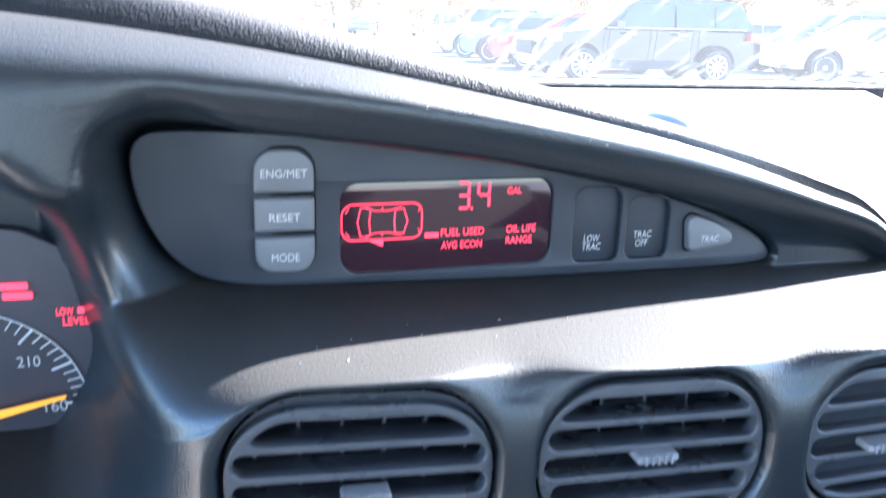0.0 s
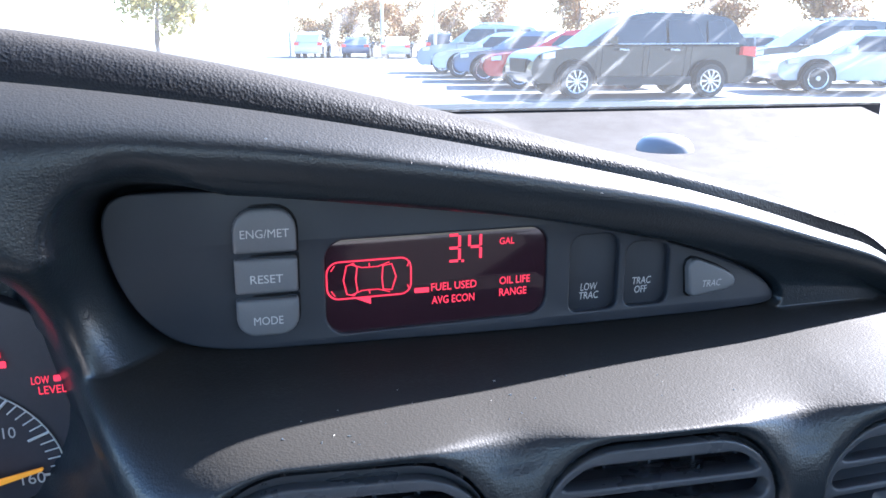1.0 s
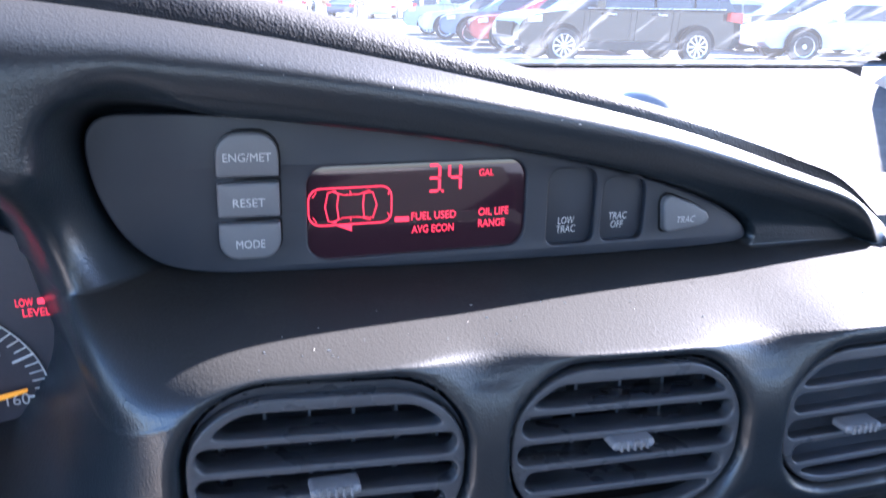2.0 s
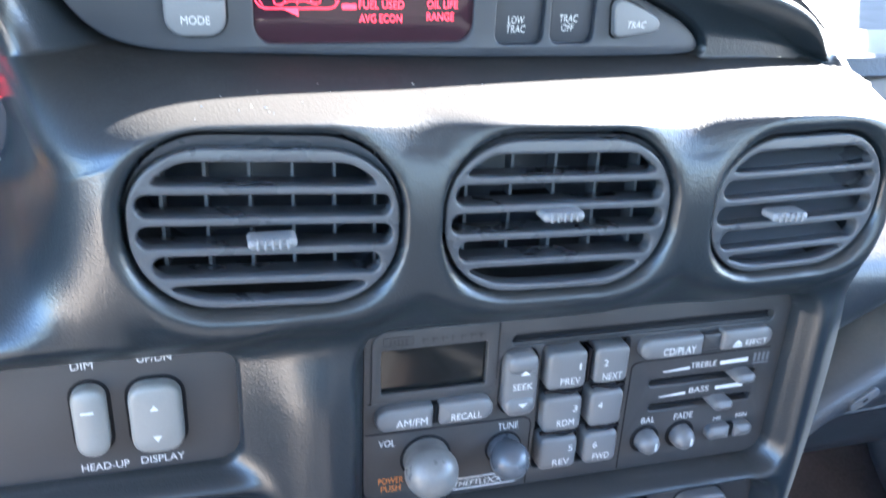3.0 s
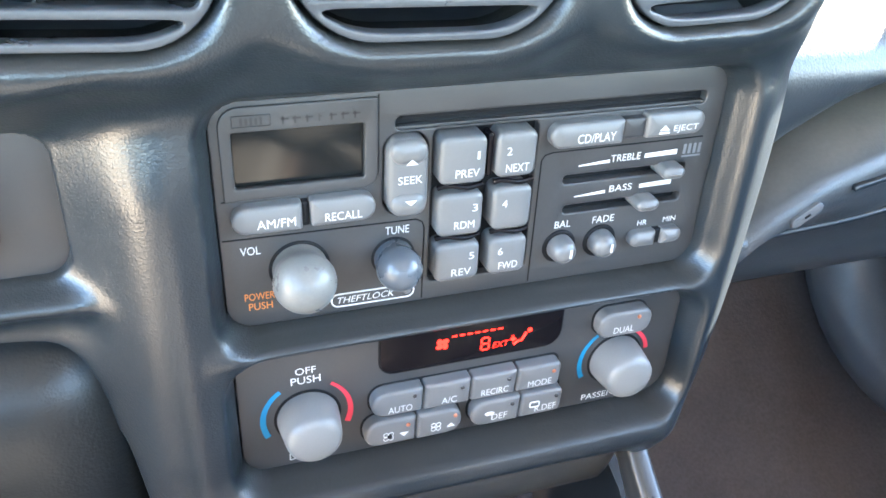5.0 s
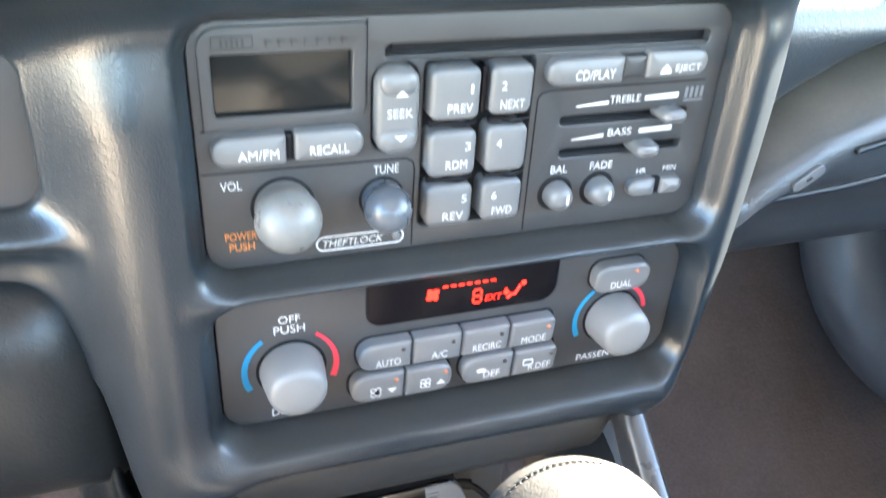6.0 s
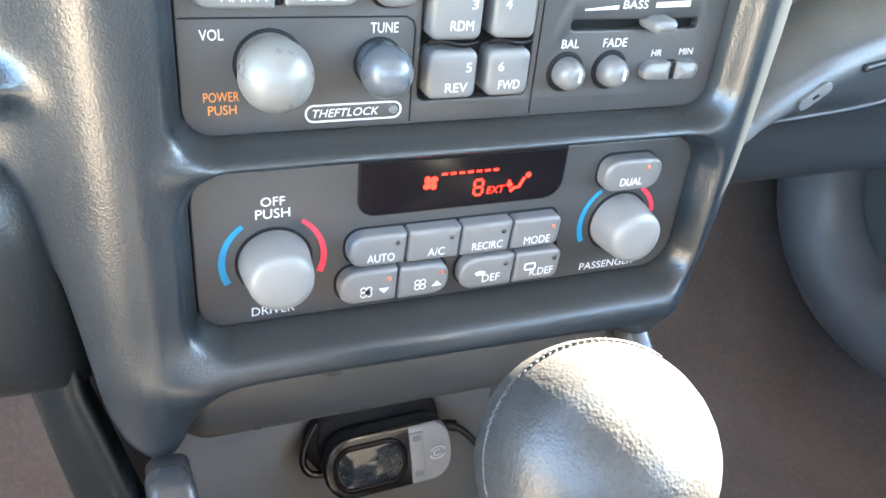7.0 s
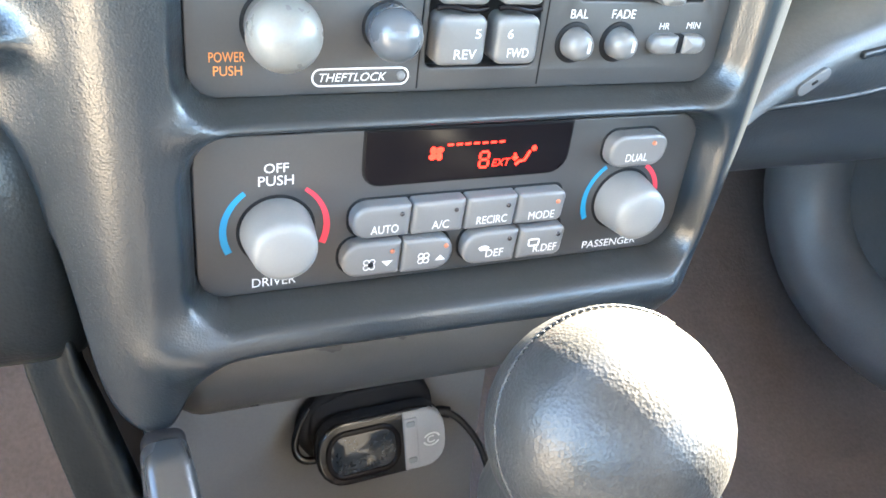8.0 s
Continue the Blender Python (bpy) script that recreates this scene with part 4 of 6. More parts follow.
# ---- radio ----
radio = thing("car_radio", (0.0071, 0.0, 0.844), "charcoal car radio with grey buttons, knobs and compact disc slot", "car radio")
RY = -0.0020
holes = [rounded(0.0341, 0.9190, 0.0630, 0.0026, 0.0022, 4), rounded(0.0663, 0.8895, 0.0275, 0.0019, 0.0015, 4), rounded(0.0672, 0.8762, 0.0268, 0.0019, 0.0015, 4), rounded(-0.0622, 0.9107, 0.0222, 0.0101, 0.0008, 3),
         rounded(0.0056, 0.8838, 0.0205, 0.0320, 0.0025, 4), rounded(-0.0249, 0.8995, 0.0083, 0.0162, 0.0065, 6)]
faceplate = part("faceplate", flat_shape([rounded(0.0071, 0.8875, 0.0986, 0.0440, (0.0095, 0.0085, 0.0095, 0.0095), 8)] + holes, RY, 0.010, 0.0007, 2), M_PLATE, radio)
part("backing", slab(0.0071, 0.8875, 0.0960, 0.0414, 0.008, 0.010, RY + 0.0042, 0.0005), M_BLACK, radio)
part("slot_lip", slab(0.0341, 0.9168, 0.0625, 0.0006, 0.0004, 0.006, RY + 0.0010, 0.0003), M_PLATE, radio)
part("slot_flap", slab(0.0341, 0.9204, 0.0600, 0.0013, 0.0004, 0.006, RY + 0.0032, 0.0004), M_BLACK, radio)
# frame round the screen, with the brand shown as plain raised bars
screen_frame = part("screen_frame", flat_shape([rounded(-0.0618, 0.9128, 0.0266, 0.0168, (0.007, 0.001, 0.006, 0.001), 6), rounded(-0.0622, 0.9107, 0.0222, 0.0101, 0.0008, 3)], RY - 0.0010, 0.003, 0.0006, 2), M_PLATE, radio)
part("screen", slab(-0.0622, 0.9107, 0.0224, 0.0103, 0.0006, 0.004, RY + 0.0014, 0.0002), M_LCD, radio, "blank glossy grey screen")
part("badge", wire([(x, RY - 0.0011, z) for x, z in rounded(-0.0776, 0.9247, 0.0062, 0.0019, 0.0003, 2)], 0.00018, True), M_BADGE, screen_frame)
for k in range(5):
    bar(-0.0808 + 0.0016 * k, 0.9246, 0.0008, 0.0022 if k % 2 else 0.0028, RY - 0.0012, M_BADGE, screen_frame, "badge")
for k in range(7):
    bar(-0.0668 + 0.0040 * k, 0.9247, 0.0006 if k == 3 else 0.0026, 0.0006, RY - 0.0012, M_BADGE, screen_frame, "badge")
    bar(-0.0674 + 0.0040 * k, 0.9242, 0.0006, 0.0026, RY - 0.0012, M_BADGE, screen_frame, "badge")
for words, path in (("seam", [(-0.0350, RY - 0.0001, 0.9302), (-0.0350, RY - 0.0001, 0.9020), (-0.0360, RY - 0.0001, 0.8990), (-0.0395, RY - 0.0001, 0.8972), (-0.0895, RY - 0.0001, 0.8960)]),
                    ("seam", [(-0.0905, RY - 0.0001, 0.8810), (-0.0205, RY - 0.0001, 0.8805), (-0.0180, RY - 0.0001, 0.8790), (-0.0172, RY - 0.0001, 0.8765), (-0.0172, RY - 0.0001, 0.8448)]),
                    ("seam", [(0.0285, RY - 0.0001, 0.8450), (0.0285, RY - 0.0001, 0.8990), (0.0298, RY - 0.0001, 0.9010), (0.0330, RY - 0.0001, 0.9018), (0.0990, RY - 0.0001, 0.9022)])):
    part(words, wire(path, 0.00028), M_BLACK, radio)


def key(root, words, cx, cz, hx, hz, r, front, tx, tz, tw, th, material=M_KEY, dome=0.0006, bevel=0.0016, lean=0.0, back=0.003):
    k = part("button", slab(cx, cz, hx, hz, r, back, front, bevel, dome), material, root)
    if words:
        lettering(words, tx, tz, tw, th, front - dome - 0.0002, M_INK, k, lean)
    return k


key(radio, "AM/FM", -0.0749, 0.8897, 0.0120, 0.0052, (0.0050, 0.0012, 0.0012, 0.0050), -0.0068, -0.0722, 0.8888, 0.0132, 0.0034)
key(radio, "RECALL", -0.0485, 0.8902, 0.0117, 0.0052, (0.0012, 0.0050, 0.0050, 0.0012), -0.0068, -0.0488, 0.8888, 0.0132, 0.0032)
part("divider", slab(-0.0617, 0.8898, 0.0013, 0.0047, 0.0006, 0.0, -0.0052, 0.0008, 0.0004), M_BLACK, radio)
seek = part("button", slab(-0.0249, 0.8995, 0.0076, 0.0155, 0.0060, 0.003, -0.0062, 0.0022, 0.0002), M_KEY, radio)
for k in (-1, 1):
    part("seek_pad", slab(-0.0249, 0.8995 + k * 0.0102, 0.0069, 0.0048, 0.0045, 0.0, -0.0076, 0.0026, 0.0005), M_KEY, seek)
lettering("SEEK", -0.0245, 0.8993, 0.0090, 0.0031, -0.0068, M_INK, seek)
triangle(-0.0245, 0.9068, 0.0046, 0.0020, -0.0083, M_INK, seek)
triangle(-0.0245, 0.8908, 0.0046, -0.0020, -0.0083, M_INK, seek)
C1, C2, HX1, HX2 = -0.0048, 0.0159, 0.0089, 0.0079
for words, num, left, cz, hz, tz, nz in (("PREV", "1", True, 0.9046, 0.0093, 0.9000, 0.9067), ("NEXT", "2", False, 0.9050, 0.0090, 0.9002, 0.9070), ("RDM", "3", True, 0.8825, 0.0088, 0.8788, 0.8856), ("", "4", False, 0.8828, 0.0090, 0, 0.8856), ("REV", "5", True, 0.8620, 0.0083, 0.8580, 0.8648), ("FWD", "6", False, 0.8620, 0.0082, 0.8582, 0.8647)):
    cx, hx = (C1, HX1) if left else (C2, HX2)
    kb = key(radio, words, cx, cz, hx, hz, 0.0030, -0.0072, cx + (0.0014 if left else 0.0002), tz, 0.0092 if len(words) == 4 else 0.0080, 0.0032, dome=0.0004, bevel=0.0018)
    lettering(num, cx + (0.0053 if left else -0.0035), nz, 0.0010 if num == "1" else 0.0021, 0.0031, -0.0078, M_INK, kb)
part("divider", slab(0.0058, 0.9053, 0.0011, 0.0085, 0.0009, 0.0, -0.0060, 0.0008), M_BLACKGLASS, radio)
for z in (0.8937, 0.8724):
    for cx, hx in ((C1, HX1), (C2 + 0.0004, HX2)):
        pts = [(cx + hx * (k / 8 * 2 - 1), -0.0052 + 0.0006 * math.cos(k * 0.8), z + 0.0007 * math.sin(k / 8 * 2 * math.pi)) for k in range(9)]
        part("divider", wire(pts, 0.0010), M_BLACKGLASS, radio)
key(radio, "CD/PLAY", 0.0446, 0.9098, 0.0151, 0.0050, (0.0048, 0.0012, 0.0012, 0.0048), -0.0068, 0.0476, 0.9088, 0.0160, 0.0036)
ej = key(radio, "EJECT", 0.0823, 0.9107, 0.0130, 0.0050, (0.0012, 0.0048, 0.0048, 0.0012), -0.0068, 0.0862, 0.9091, 0.0110, 0.0032)
triangle(0.0766, 0.9100, 0.0046, 0.0022, -0.0077, M_INK, ej)
bar(0.0766, 0.9080, 0.0046, 0.0008, -0.0077, M_INK, ej)
part("divider", slab(0.0646, 0.9102, 0.0046, 0.0040, 0.0006, 0.0, -0.0056, 0.0008, 0.0004), M_PLATE, radio, "dark smooth gap cover")
for words, z, sx, w in (("TREBLE", 0.8895, 0.0848, 0.0132), ("BASS", 0.8762, 0.0756, 0.0102)):
    lettering(words, 0.0650, z + 0.0072, w, 0.0029, RY - 0.0003, M_INK, faceplate)
    v = [(0.0445, RY - 0.0003, z + 0.0053), (0.0580, RY - 0.0003, z + 0.0056), (0.0580, RY - 0.0003, z + 0.0070), (0.0445, RY - 0.0003, z + 0.0058)]
    part("scale_mark", mesh_of(v, [(0, 1, 2, 3)]), M_INK, faceplate, shade=False)
    v = [(0.0735, RY - 0.0003, z + 0.0060), (0.0882, RY - 0.0003, z + 0.0062), (0.0882, RY - 0.0003, z + 0.0084), (0.0735, RY - 0.0003, z + 0.0078)]
    part("scale_mark", mesh_of(v, [(0, 1, 2, 3)]), M_INK, faceplate, shade=False)
    part("slider", slab(sx, z + 0.0006, 0.0050, 0.0027, 0.0026, 0.003, -0.0092, 0.0022, 0.0008), M_KEY, radio, "small rounded grey slider")
for k in range(4):
    bar(0.0916 + k * 0.0023, 0.8975, 0.0014, 0.0044, RY - 0.0003, M_KEYDARK, faceplate, "badge")
bar(0.0951, 0.8943, 0.0088, 0.0008, RY - 0.0003, M_KEYDARK, faceplate, "badge")
for words, x in (("BAL", 0.0407), ("FADE", 0.0590)):
    kn = part("small_knob", turned(x, 0.8598, [(0.0056, 0.002), (0.0056, -0.0035), (0.0054, -0.0062), (0.0046, -0.0085), (0.0030, -0.0098), (0.0012, -0.0103)], 28), M_KEY, radio)
    part("collar", turned(x, 0.8598, [(0.0074, 0.001), (0.0074, RY - 0.0003), (0.0070, RY - 0.0006), (0.0056, RY - 0.0005)], 28), M_BLACK, radio)
    bar(x + 0.0014, 0.8605, 0.0011, 0.0040, -0.0106, M_INK, kn, "pointer")
    lettering(words, x + 0.0004, 0.8699, 0.0070 if x < 0.05 else 0.0098, 0.0031, RY - 0.0003, M_INK, faceplate)
part("button", slab(0.0778, 0.8593, 0.0059, 0.0035, (0.0034, 0.0008, 0.0008, 0.0034), 0.001, -0.0062, 0.0016, 0.0006), M_KEY, radio)
part("button", slab(0.0914, 0.8593, 0.0050, 0.0035, (0.0008, 0.0034, 0.0034, 0.0008), 0.001, -0.0062, 0.0016, 0.0006), M_KEY, radio)
part("divider", slab(0.0850, 0.8593, 0.0018, 0.0034, 0.0005, 0.001, -0.0045, 0.0006, 0.0002), M_BLACK, radio)
lettering("HR", 0.0783, 0.8655, 0.0044, 0.0024, RY - 0.0003, M_INK, faceplate)
lettering("MIN", 0.0913, 0.8657, 0.0060, 0.0024, RY - 0.0003, M_INK, faceplate)


def ball_knob(cx, cz, r, reach, material, label):
    prof = [(r * 0.88, 0.002), (r * 0.88, RY - 0.001), (r * 0.86, RY - 0.15 * reach), (r * 0.90, RY - 0.28 * reach), (r * 0.97, RY - 0.38 * reach), (r, RY - 0.47 * reach)]
    for k in range(1, 10):
        a = radians(90 * k / 9.6)
        prof.append((r * math.cos(a), RY - 0.47 * reach - 0.53 * reach * math.sin(a)))
    part("knob", turned(cx, cz, prof, 44), material, radio, label)
    part("collar", turned(cx, cz, [(r * 0.98, 0.002), (r * 0.98, RY - 0.0003), (r * 0.95, RY - 0.0006), (r * 0.86, RY - 0.0006)], 36), M_BLACK, radio)


ball_knob(-0.0643, 0.8665, 0.0114, 0.0215, M_VOLUME, "large light grey volume knob")
ball_knob(-0.0291, 0.8657, 0.0086, 0.0178, M_KNOBDARK, "smaller slate grey tuning knob")
lettering("VOL", -0.0813, 0.8760, 0.0070, 0.0033, RY - 0.0003, M_INK, faceplate)
lettering("TUNE", -0.0277, 0.8771, 0.0092, 0.0033, RY - 0.0003, M_INK, faceplate)
lettering("POWER", -0.0793, 0.8566, 0.0108, 0.0031, RY - 0.0003, M_ORANGE, faceplate)
lettering("PUSH", -0.0792, 0.8523, 0.0086, 0.0031, RY - 0.0003, M_ORANGE, faceplate)
lettering("THEFTLOCK", -0.0395, 0.8493, 0.0224, 0.0028, RY - 0.0003, M_INK, faceplate, 0.25)
part("scale_mark", wire([(x, RY - 0.0002, z) for x, z in rounded(-0.0368, 0.8493, 0.0162, 0.0028, 0.0027, 6)], 0.00030, True), M_INK, faceplate)
part("lamp", turned(-0.0232, 0.8493, [(0.0016, 0.0), (0.0016, RY - 0.0003), (0.0008, RY - 0.0009)], 16), M_KEY, radio)

# ---- climate control ----
climate = thing("climate_control", (0.0074, 0.0, 0.770), "charcoal climate control panel with two grey knobs and lit display", "climate control")
CY = -0.0030
cplate = part("faceplate", slab(0.0076, 0.8005, 0.0990, 0.0304, (0.010, 0.010, 0.013, 0.010), 0.010, CY, 0.0008), M_PLATE, climate)
display = part("display", slab(0.0063, 0.8200, 0.0405, 0.0103, (0.0006, 0.0006, 0.0075, 0.0065), 0.004, CY - 0.0006, 0.0003), M_BLACKGLASS, climate, "black glossy display with red segments")
GY = CY - 0.0009
for k in range(4):
    a = radians(45 + 90 * k)
    o = [(0.0013 * math.cos(q) * 1.25, 0.0013 * math.sin(q) * 0.95) for q in np.linspace(0, 2 * math.pi, 14, endpoint=False)]
    v = [(-0.0079 + 0.0017 * math.cos(a) + u * math.cos(a - 0.6) - w * math.sin(a - 0.6), GY, 0.8209 + 0.0017 * math.sin(a) + u * math.sin(a - 0.6) + w * math.cos(a - 0.6)) for u, w in o]
    part("fan_symbol", mesh_of(v, [tuple(range(14))]), M_GLOWCLIM, display, shade=False)
for k in range(7):
    bar(-0.0027 + k * 0.0034, 0.8240, 0.0023, 0.0009, GY, M_GLOWCLIM, display, "segment")
for dx, dz, w, h in ((0, 0.0031, 0.0028, 0.0009), (0, 0, 0.0026, 0.0009), (0, -0.0031, 0.0028, 0.0009), (-0.0017, 0.00155, 0.0009, 0.0024), (0.0017, 0.00155, 0.0009, 0.0024), (-0.0017, -0.00155, 0.0009, 0.0024), (0.0017, -0.00155, 0.0009, 0.0024)):
    bar(0.0113 + dx, 0.8173 + dz, w, h, GY, M_GLOWCLIM, display, "segment")
lettering("EXT", 0.0185, 0.8157, 0.0074, 0.0029, GY, M_GLOWCLIM, display, 0.15)
for pts in ([(0.0245, 0.8143), (0.0262, 0.8158), (0.0280, 0.8158), (0.0300, 0.8196)], [(0.0238, 0.8190), (0.0240, 0.8168)], [(0.0230, 0.8176), (0.0240, 0.8164), (0.0250, 0.8176)]):
    part("seat_symbol", wire([(x, GY, z) for x, z in pts], 0.00055), M_GLOWCLIM, display)
part("seat_symbol", turned(0.0316, 0.8205, [(0.0011, GY + 0.0003), (0.0011, GY)], 12), M_GLOWCLIM, display)
part("display_shadow", slab(0.0063, 0.8200, 0.0412, 0.0108, (0.0006, 0.0006, 0.008, 0.007), 0.004, CY - 0.0002, 0.0002), M_BLACK, climate)


def climate_key(words, x0, x1, z0, z1, r, tx, tz, tw, th, lamp, lit=False):
    cx, cz, hx, hz = (x0 + x1) / 2, (z0 + z1) / 2, (x1 - x0) / 2, (z1 - z0) / 2
    kb = part("button", slab(cx, cz, hx, hz, r, 0.0, -0.0088, 0.0016, 0.0003, slant=0.10), M_KEY, climate)
    y = lambda z: -0.0088 - 0.10 * (z - cz) - 0.0006
    if words:
        lettering(words, tx, tz, tw, th, y(tz), M_INK, kb)
    part("lamp", turned(lamp[0], lamp[1], [(0.0009, -0.006), (0.0009, y(lamp[1]) - 0.0001), (0.0006, y(lamp[1]) - 0.0003)], 14), M_LAMP if lit else M_LAMPOFF, kb)
    return kb, y


R = 0.0010
climate_key("AUTO", -0.0388, -0.0170, 0.7908, 0.8044, (0.0062, R, R, 0.0062), -0.0269, 0.7950, 0.0104, 0.0034, (-0.0208, 0.8008))
climate_key("A/C", -0.0163, 0.0042, 0.7906, 0.8045, R, -0.0054, 0.7948, 0.0068, 0.0034, (0.0003, 0.8005))
climate_key("RECIRC", 0.0049, 0.0254, 0.7905, 0.8044, R, 0.0155, 0.7948, 0.0126, 0.0033, (0.0215, 0.8004))
climate_key("MODE", 0.0261, 0.0466, 0.7905, 0.8042, (R, 0.0030, 0.0025, R), 0.0367, 0.7946, 0.0112, 0.0034, (0.0429, 0.8000), True)
kb1, y1 = climate_key("", -0.0418, -0.0197, 0.7749, 0.7896, (0.0065, R, R, 0.0065), 0, 0, 0, 0, (-0.0234, 0.7858), True)
kb2, y2 = climate_key("", -0.0190, 0.0012, 0.7745, 0.7892, (R, 0.0065, 0.0065, R), 0, 0, 0, 0, (-0.0022, 0.7856), True)
kb3, y3 = climate_key("DEF", 0.0058, 0.0284, 0.7744, 0.7892, (0.0065, R, R, 0.0065), 0.0188, 0.7798, 0.0074, 0.0034, (0.0243, 0.7857))
kb4, y4 = climate_key("R.DEF", 0.0292, 0.0492, 0.7746, 0.7888, (R, 0.0030, 0.0030, R), 0.0411, 0.7795, 0.0104, 0.0034, (0.0458, 0.7853))


def fan_outline(cx, cz, y, root, size=0.0025):
    for k in range(4):
        a = radians(45 + 90 * k)
        c, s = math.cos(a), math.sin(a)
        pts = [(cx + size * (0.62 * c + 0.42 * math.cos(q)), y, cz + size * (0.62 * s + 0.42 * math.sin(q))) for q in np.linspace(0, 2 * math.pi, 12, endpoint=False)]
        part("fan_symbol", wire(pts, 0.00018, True, 1), M_INK, root)


fan_outline(-0.0319, 0.7808, y1(0.7808), kb1)
part("hole", turned(-0.0314, 0.7808, [(0.0011, y1(0.781) + 0.001), (0.0011, y1(0.781) - 0.0003)], 12), M_BLACK, kb1)
triangle(-0.0250, 0.7806, 0.0042, -0.0022, y1(0.7806), M_INK, kb1)
fan_outline(-0.0108, 0.7810, y2(0.7810), kb2)
triangle(-0.0040, 0.7806, 0.0042, 0.0022, y2(0.7806), M_INK, kb2)
arc_mark(0.0138, 0.7802, 0.0014, 0.0034, 45, 135, y3(0.782) - 0.0001, M_INK, kb3, "glass_symbol")
part("glass_symbol", wire([(x, y4(0.7825) - 0.0001, z) for x, z in rounded(0.0353, 0.7826, 0.0022, 0.0014, 0.0006, 3)], 0.0003, True), M_INK, kb4)
dual = part("button", slab(0.0755, 0.8186, 0.0130, 0.0070, 0.0058, 0.0, -0.0092, 0.0016, 0.0003, slant=0.10), M_KEY, climate)
lettering("DUAL", 0.0745, 0.8163, 0.0100, 0.0033, -0.0096, M_INK, dual)
part("lamp", turned(0.0810, 0.8222, [(0.0009, -0.006), (0.0009, -0.0103), (0.0006, -0.0105)], 14), M_LAMP, dual)
part("gap", slab(0.0755, 0.8186, 0.0138, 0.0078, 0.0064, 0.0, CY - 0.0004, 0.0003), M_BLACK, climate)
part("gap", slab(0.0042, 0.7972, 0.0437, 0.0079, (0.0065, 0.004, 0.002, 0.0065), 0.0, CY - 0.0004, 0.0003), M_BLACK, climate)
part("gap", slab(-0.0203, 0.7820, 0.0224, 0.0081, 0.0070, 0.0, CY - 0.0005, 0.0003), M_BLACK, climate)
part("gap", slab(0.0275, 0.7818, 0.0226, 0.0080, (0.0070, 0.003, 0.004, 0.0070), 0.0, CY - 0.0005, 0.0003), M_BLACK, climate)


def climate_knob(cx, cz, label):
    part("collar", turned(cx, cz, [(0.0137, 0.002), (0.0137, CY - 0.0003), (0.0131, CY - 0.0006), (0.0126, CY - 0.0004)], 44), M_BLACK, climate)
    part("knob", turned(cx, cz, [(0.0126, 0.002), (0.0126, CY - 0.001), (0.0123, CY - 0.005), (0.0117, CY - 0.0098), (0.0113, CY - 0.0132), (0.0108, CY - 0.0150), (0.0098, CY - 0.0161), (0.0080, CY - 0.0168), (0.0045, CY - 0.0171), (0.0010, CY - 0.0172)], 48), M_KNOB, climate, label)


climate_knob(-0.0643, 0.7955, "light grey driver temperature knob")
climate_knob(0.0768, 0.7950, "light grey passenger temperature knob")
arc_mark(-0.0643, 0.7960, 0.0168, 0.0194, 126, 206, CY - 0.0003, M_BLUE, cplate, taper=0.75)
arc_mark(-0.0643, 0.7960, 0.0164, 0.0190, 56, -24, CY - 0.0003, M_RED, cplate, taper=0.55)
arc_mark(0.0768, 0.7955, 0.0166, 0.0190, 126, 208, CY - 0.0003, M_BLUE, cplate, taper=0.75)
arc_mark(0.0768, 0.7955, 0.0150, 0.0172, 58, 8, CY - 0.0003, M_RED, cplate, taper=0.8)
lettering("OFF", -0.0644, 0.8192, 0.0082, 0.0034, CY - 0.0003, M_INK, cplate)
lettering("PUSH", -0.0645, 0.8146, 0.0118, 0.0036, CY - 0.0003, M_INK, cplate)
lettering("DRIVER", -0.0650, 0.7748, 0.0156, 0.0036, CY - 0.0003, M_INK, cplate)
lettering("PASSENGER", 0.0762, 0.7744, 0.0264, 0.0034, CY - 0.0003, M_INK, cplate)

# ---- trip computer ----
trip = thing("trip_computer", (-0.06, 0.05, 1.026), "dark recessed trip computer panel with red lit display", "trip computer")


def yawed(me, extra=0.0):
    for v in me.vertices:
        v.co.y += pod_face(v.co.x) + extra
    return me


pod_plate = part("panel", yawed(flat_shape([pod_outline(-0.0004), rounded(-0.0806, 1.0493, 0.0442, 0.0178, 0.0075, 8), rounded(-0.0152, 1.0463, 0.0110, 0.0160, (0.0055, 0.0060, 0.004, 0.004), 6), rounded(0.0094, 1.0441, 0.0104, 0.0137, (0.0055, 0.0070, 0.004, 0.004), 6)], 0.0, 0.004, 0.0009, 2)), M_POD, trip)
part("backing", yawed(slab(-0.0290, 1.0470, 0.099, 0.0185, 0.006, 0.010, 0.0052, 0.0005)), M_POD, trip)
part("recess_floor", yawed(slab(-0.0152, 1.0463, 0.0112, 0.0162, 0.0050, 0.0050, 0.0030, 0.0002)), M_POD, trip)
part("recess_floor", yawed(slab(0.0094, 1.0441, 0.0106, 0.0139, 0.0050, 0.0050, 0.0030, 0.0002)), M_POD, trip)


def tall_key(words, cz, hz, rad, tw):
    cx, hx, y = -0.1458, 0.0109, pod_face(-0.1458) - 0.0042
    part("gap", slab(cx, cz, hx + 0.0009, hz + 0.0009, tuple(q + 0.0009 if q > 0.003 else q for q in rad), 0.055, y + 0.0039, 0.0003), M_BLACK, trip)
    kb = part("button", slab(cx, cz, hx, hz, rad, 0.055, y, 0.0012, 0.0003), M_KEYDARK, trip)
    lettering(words, cx, cz - 0.0008, tw, 0.0030, y - 0.0006, M_INK, kb)


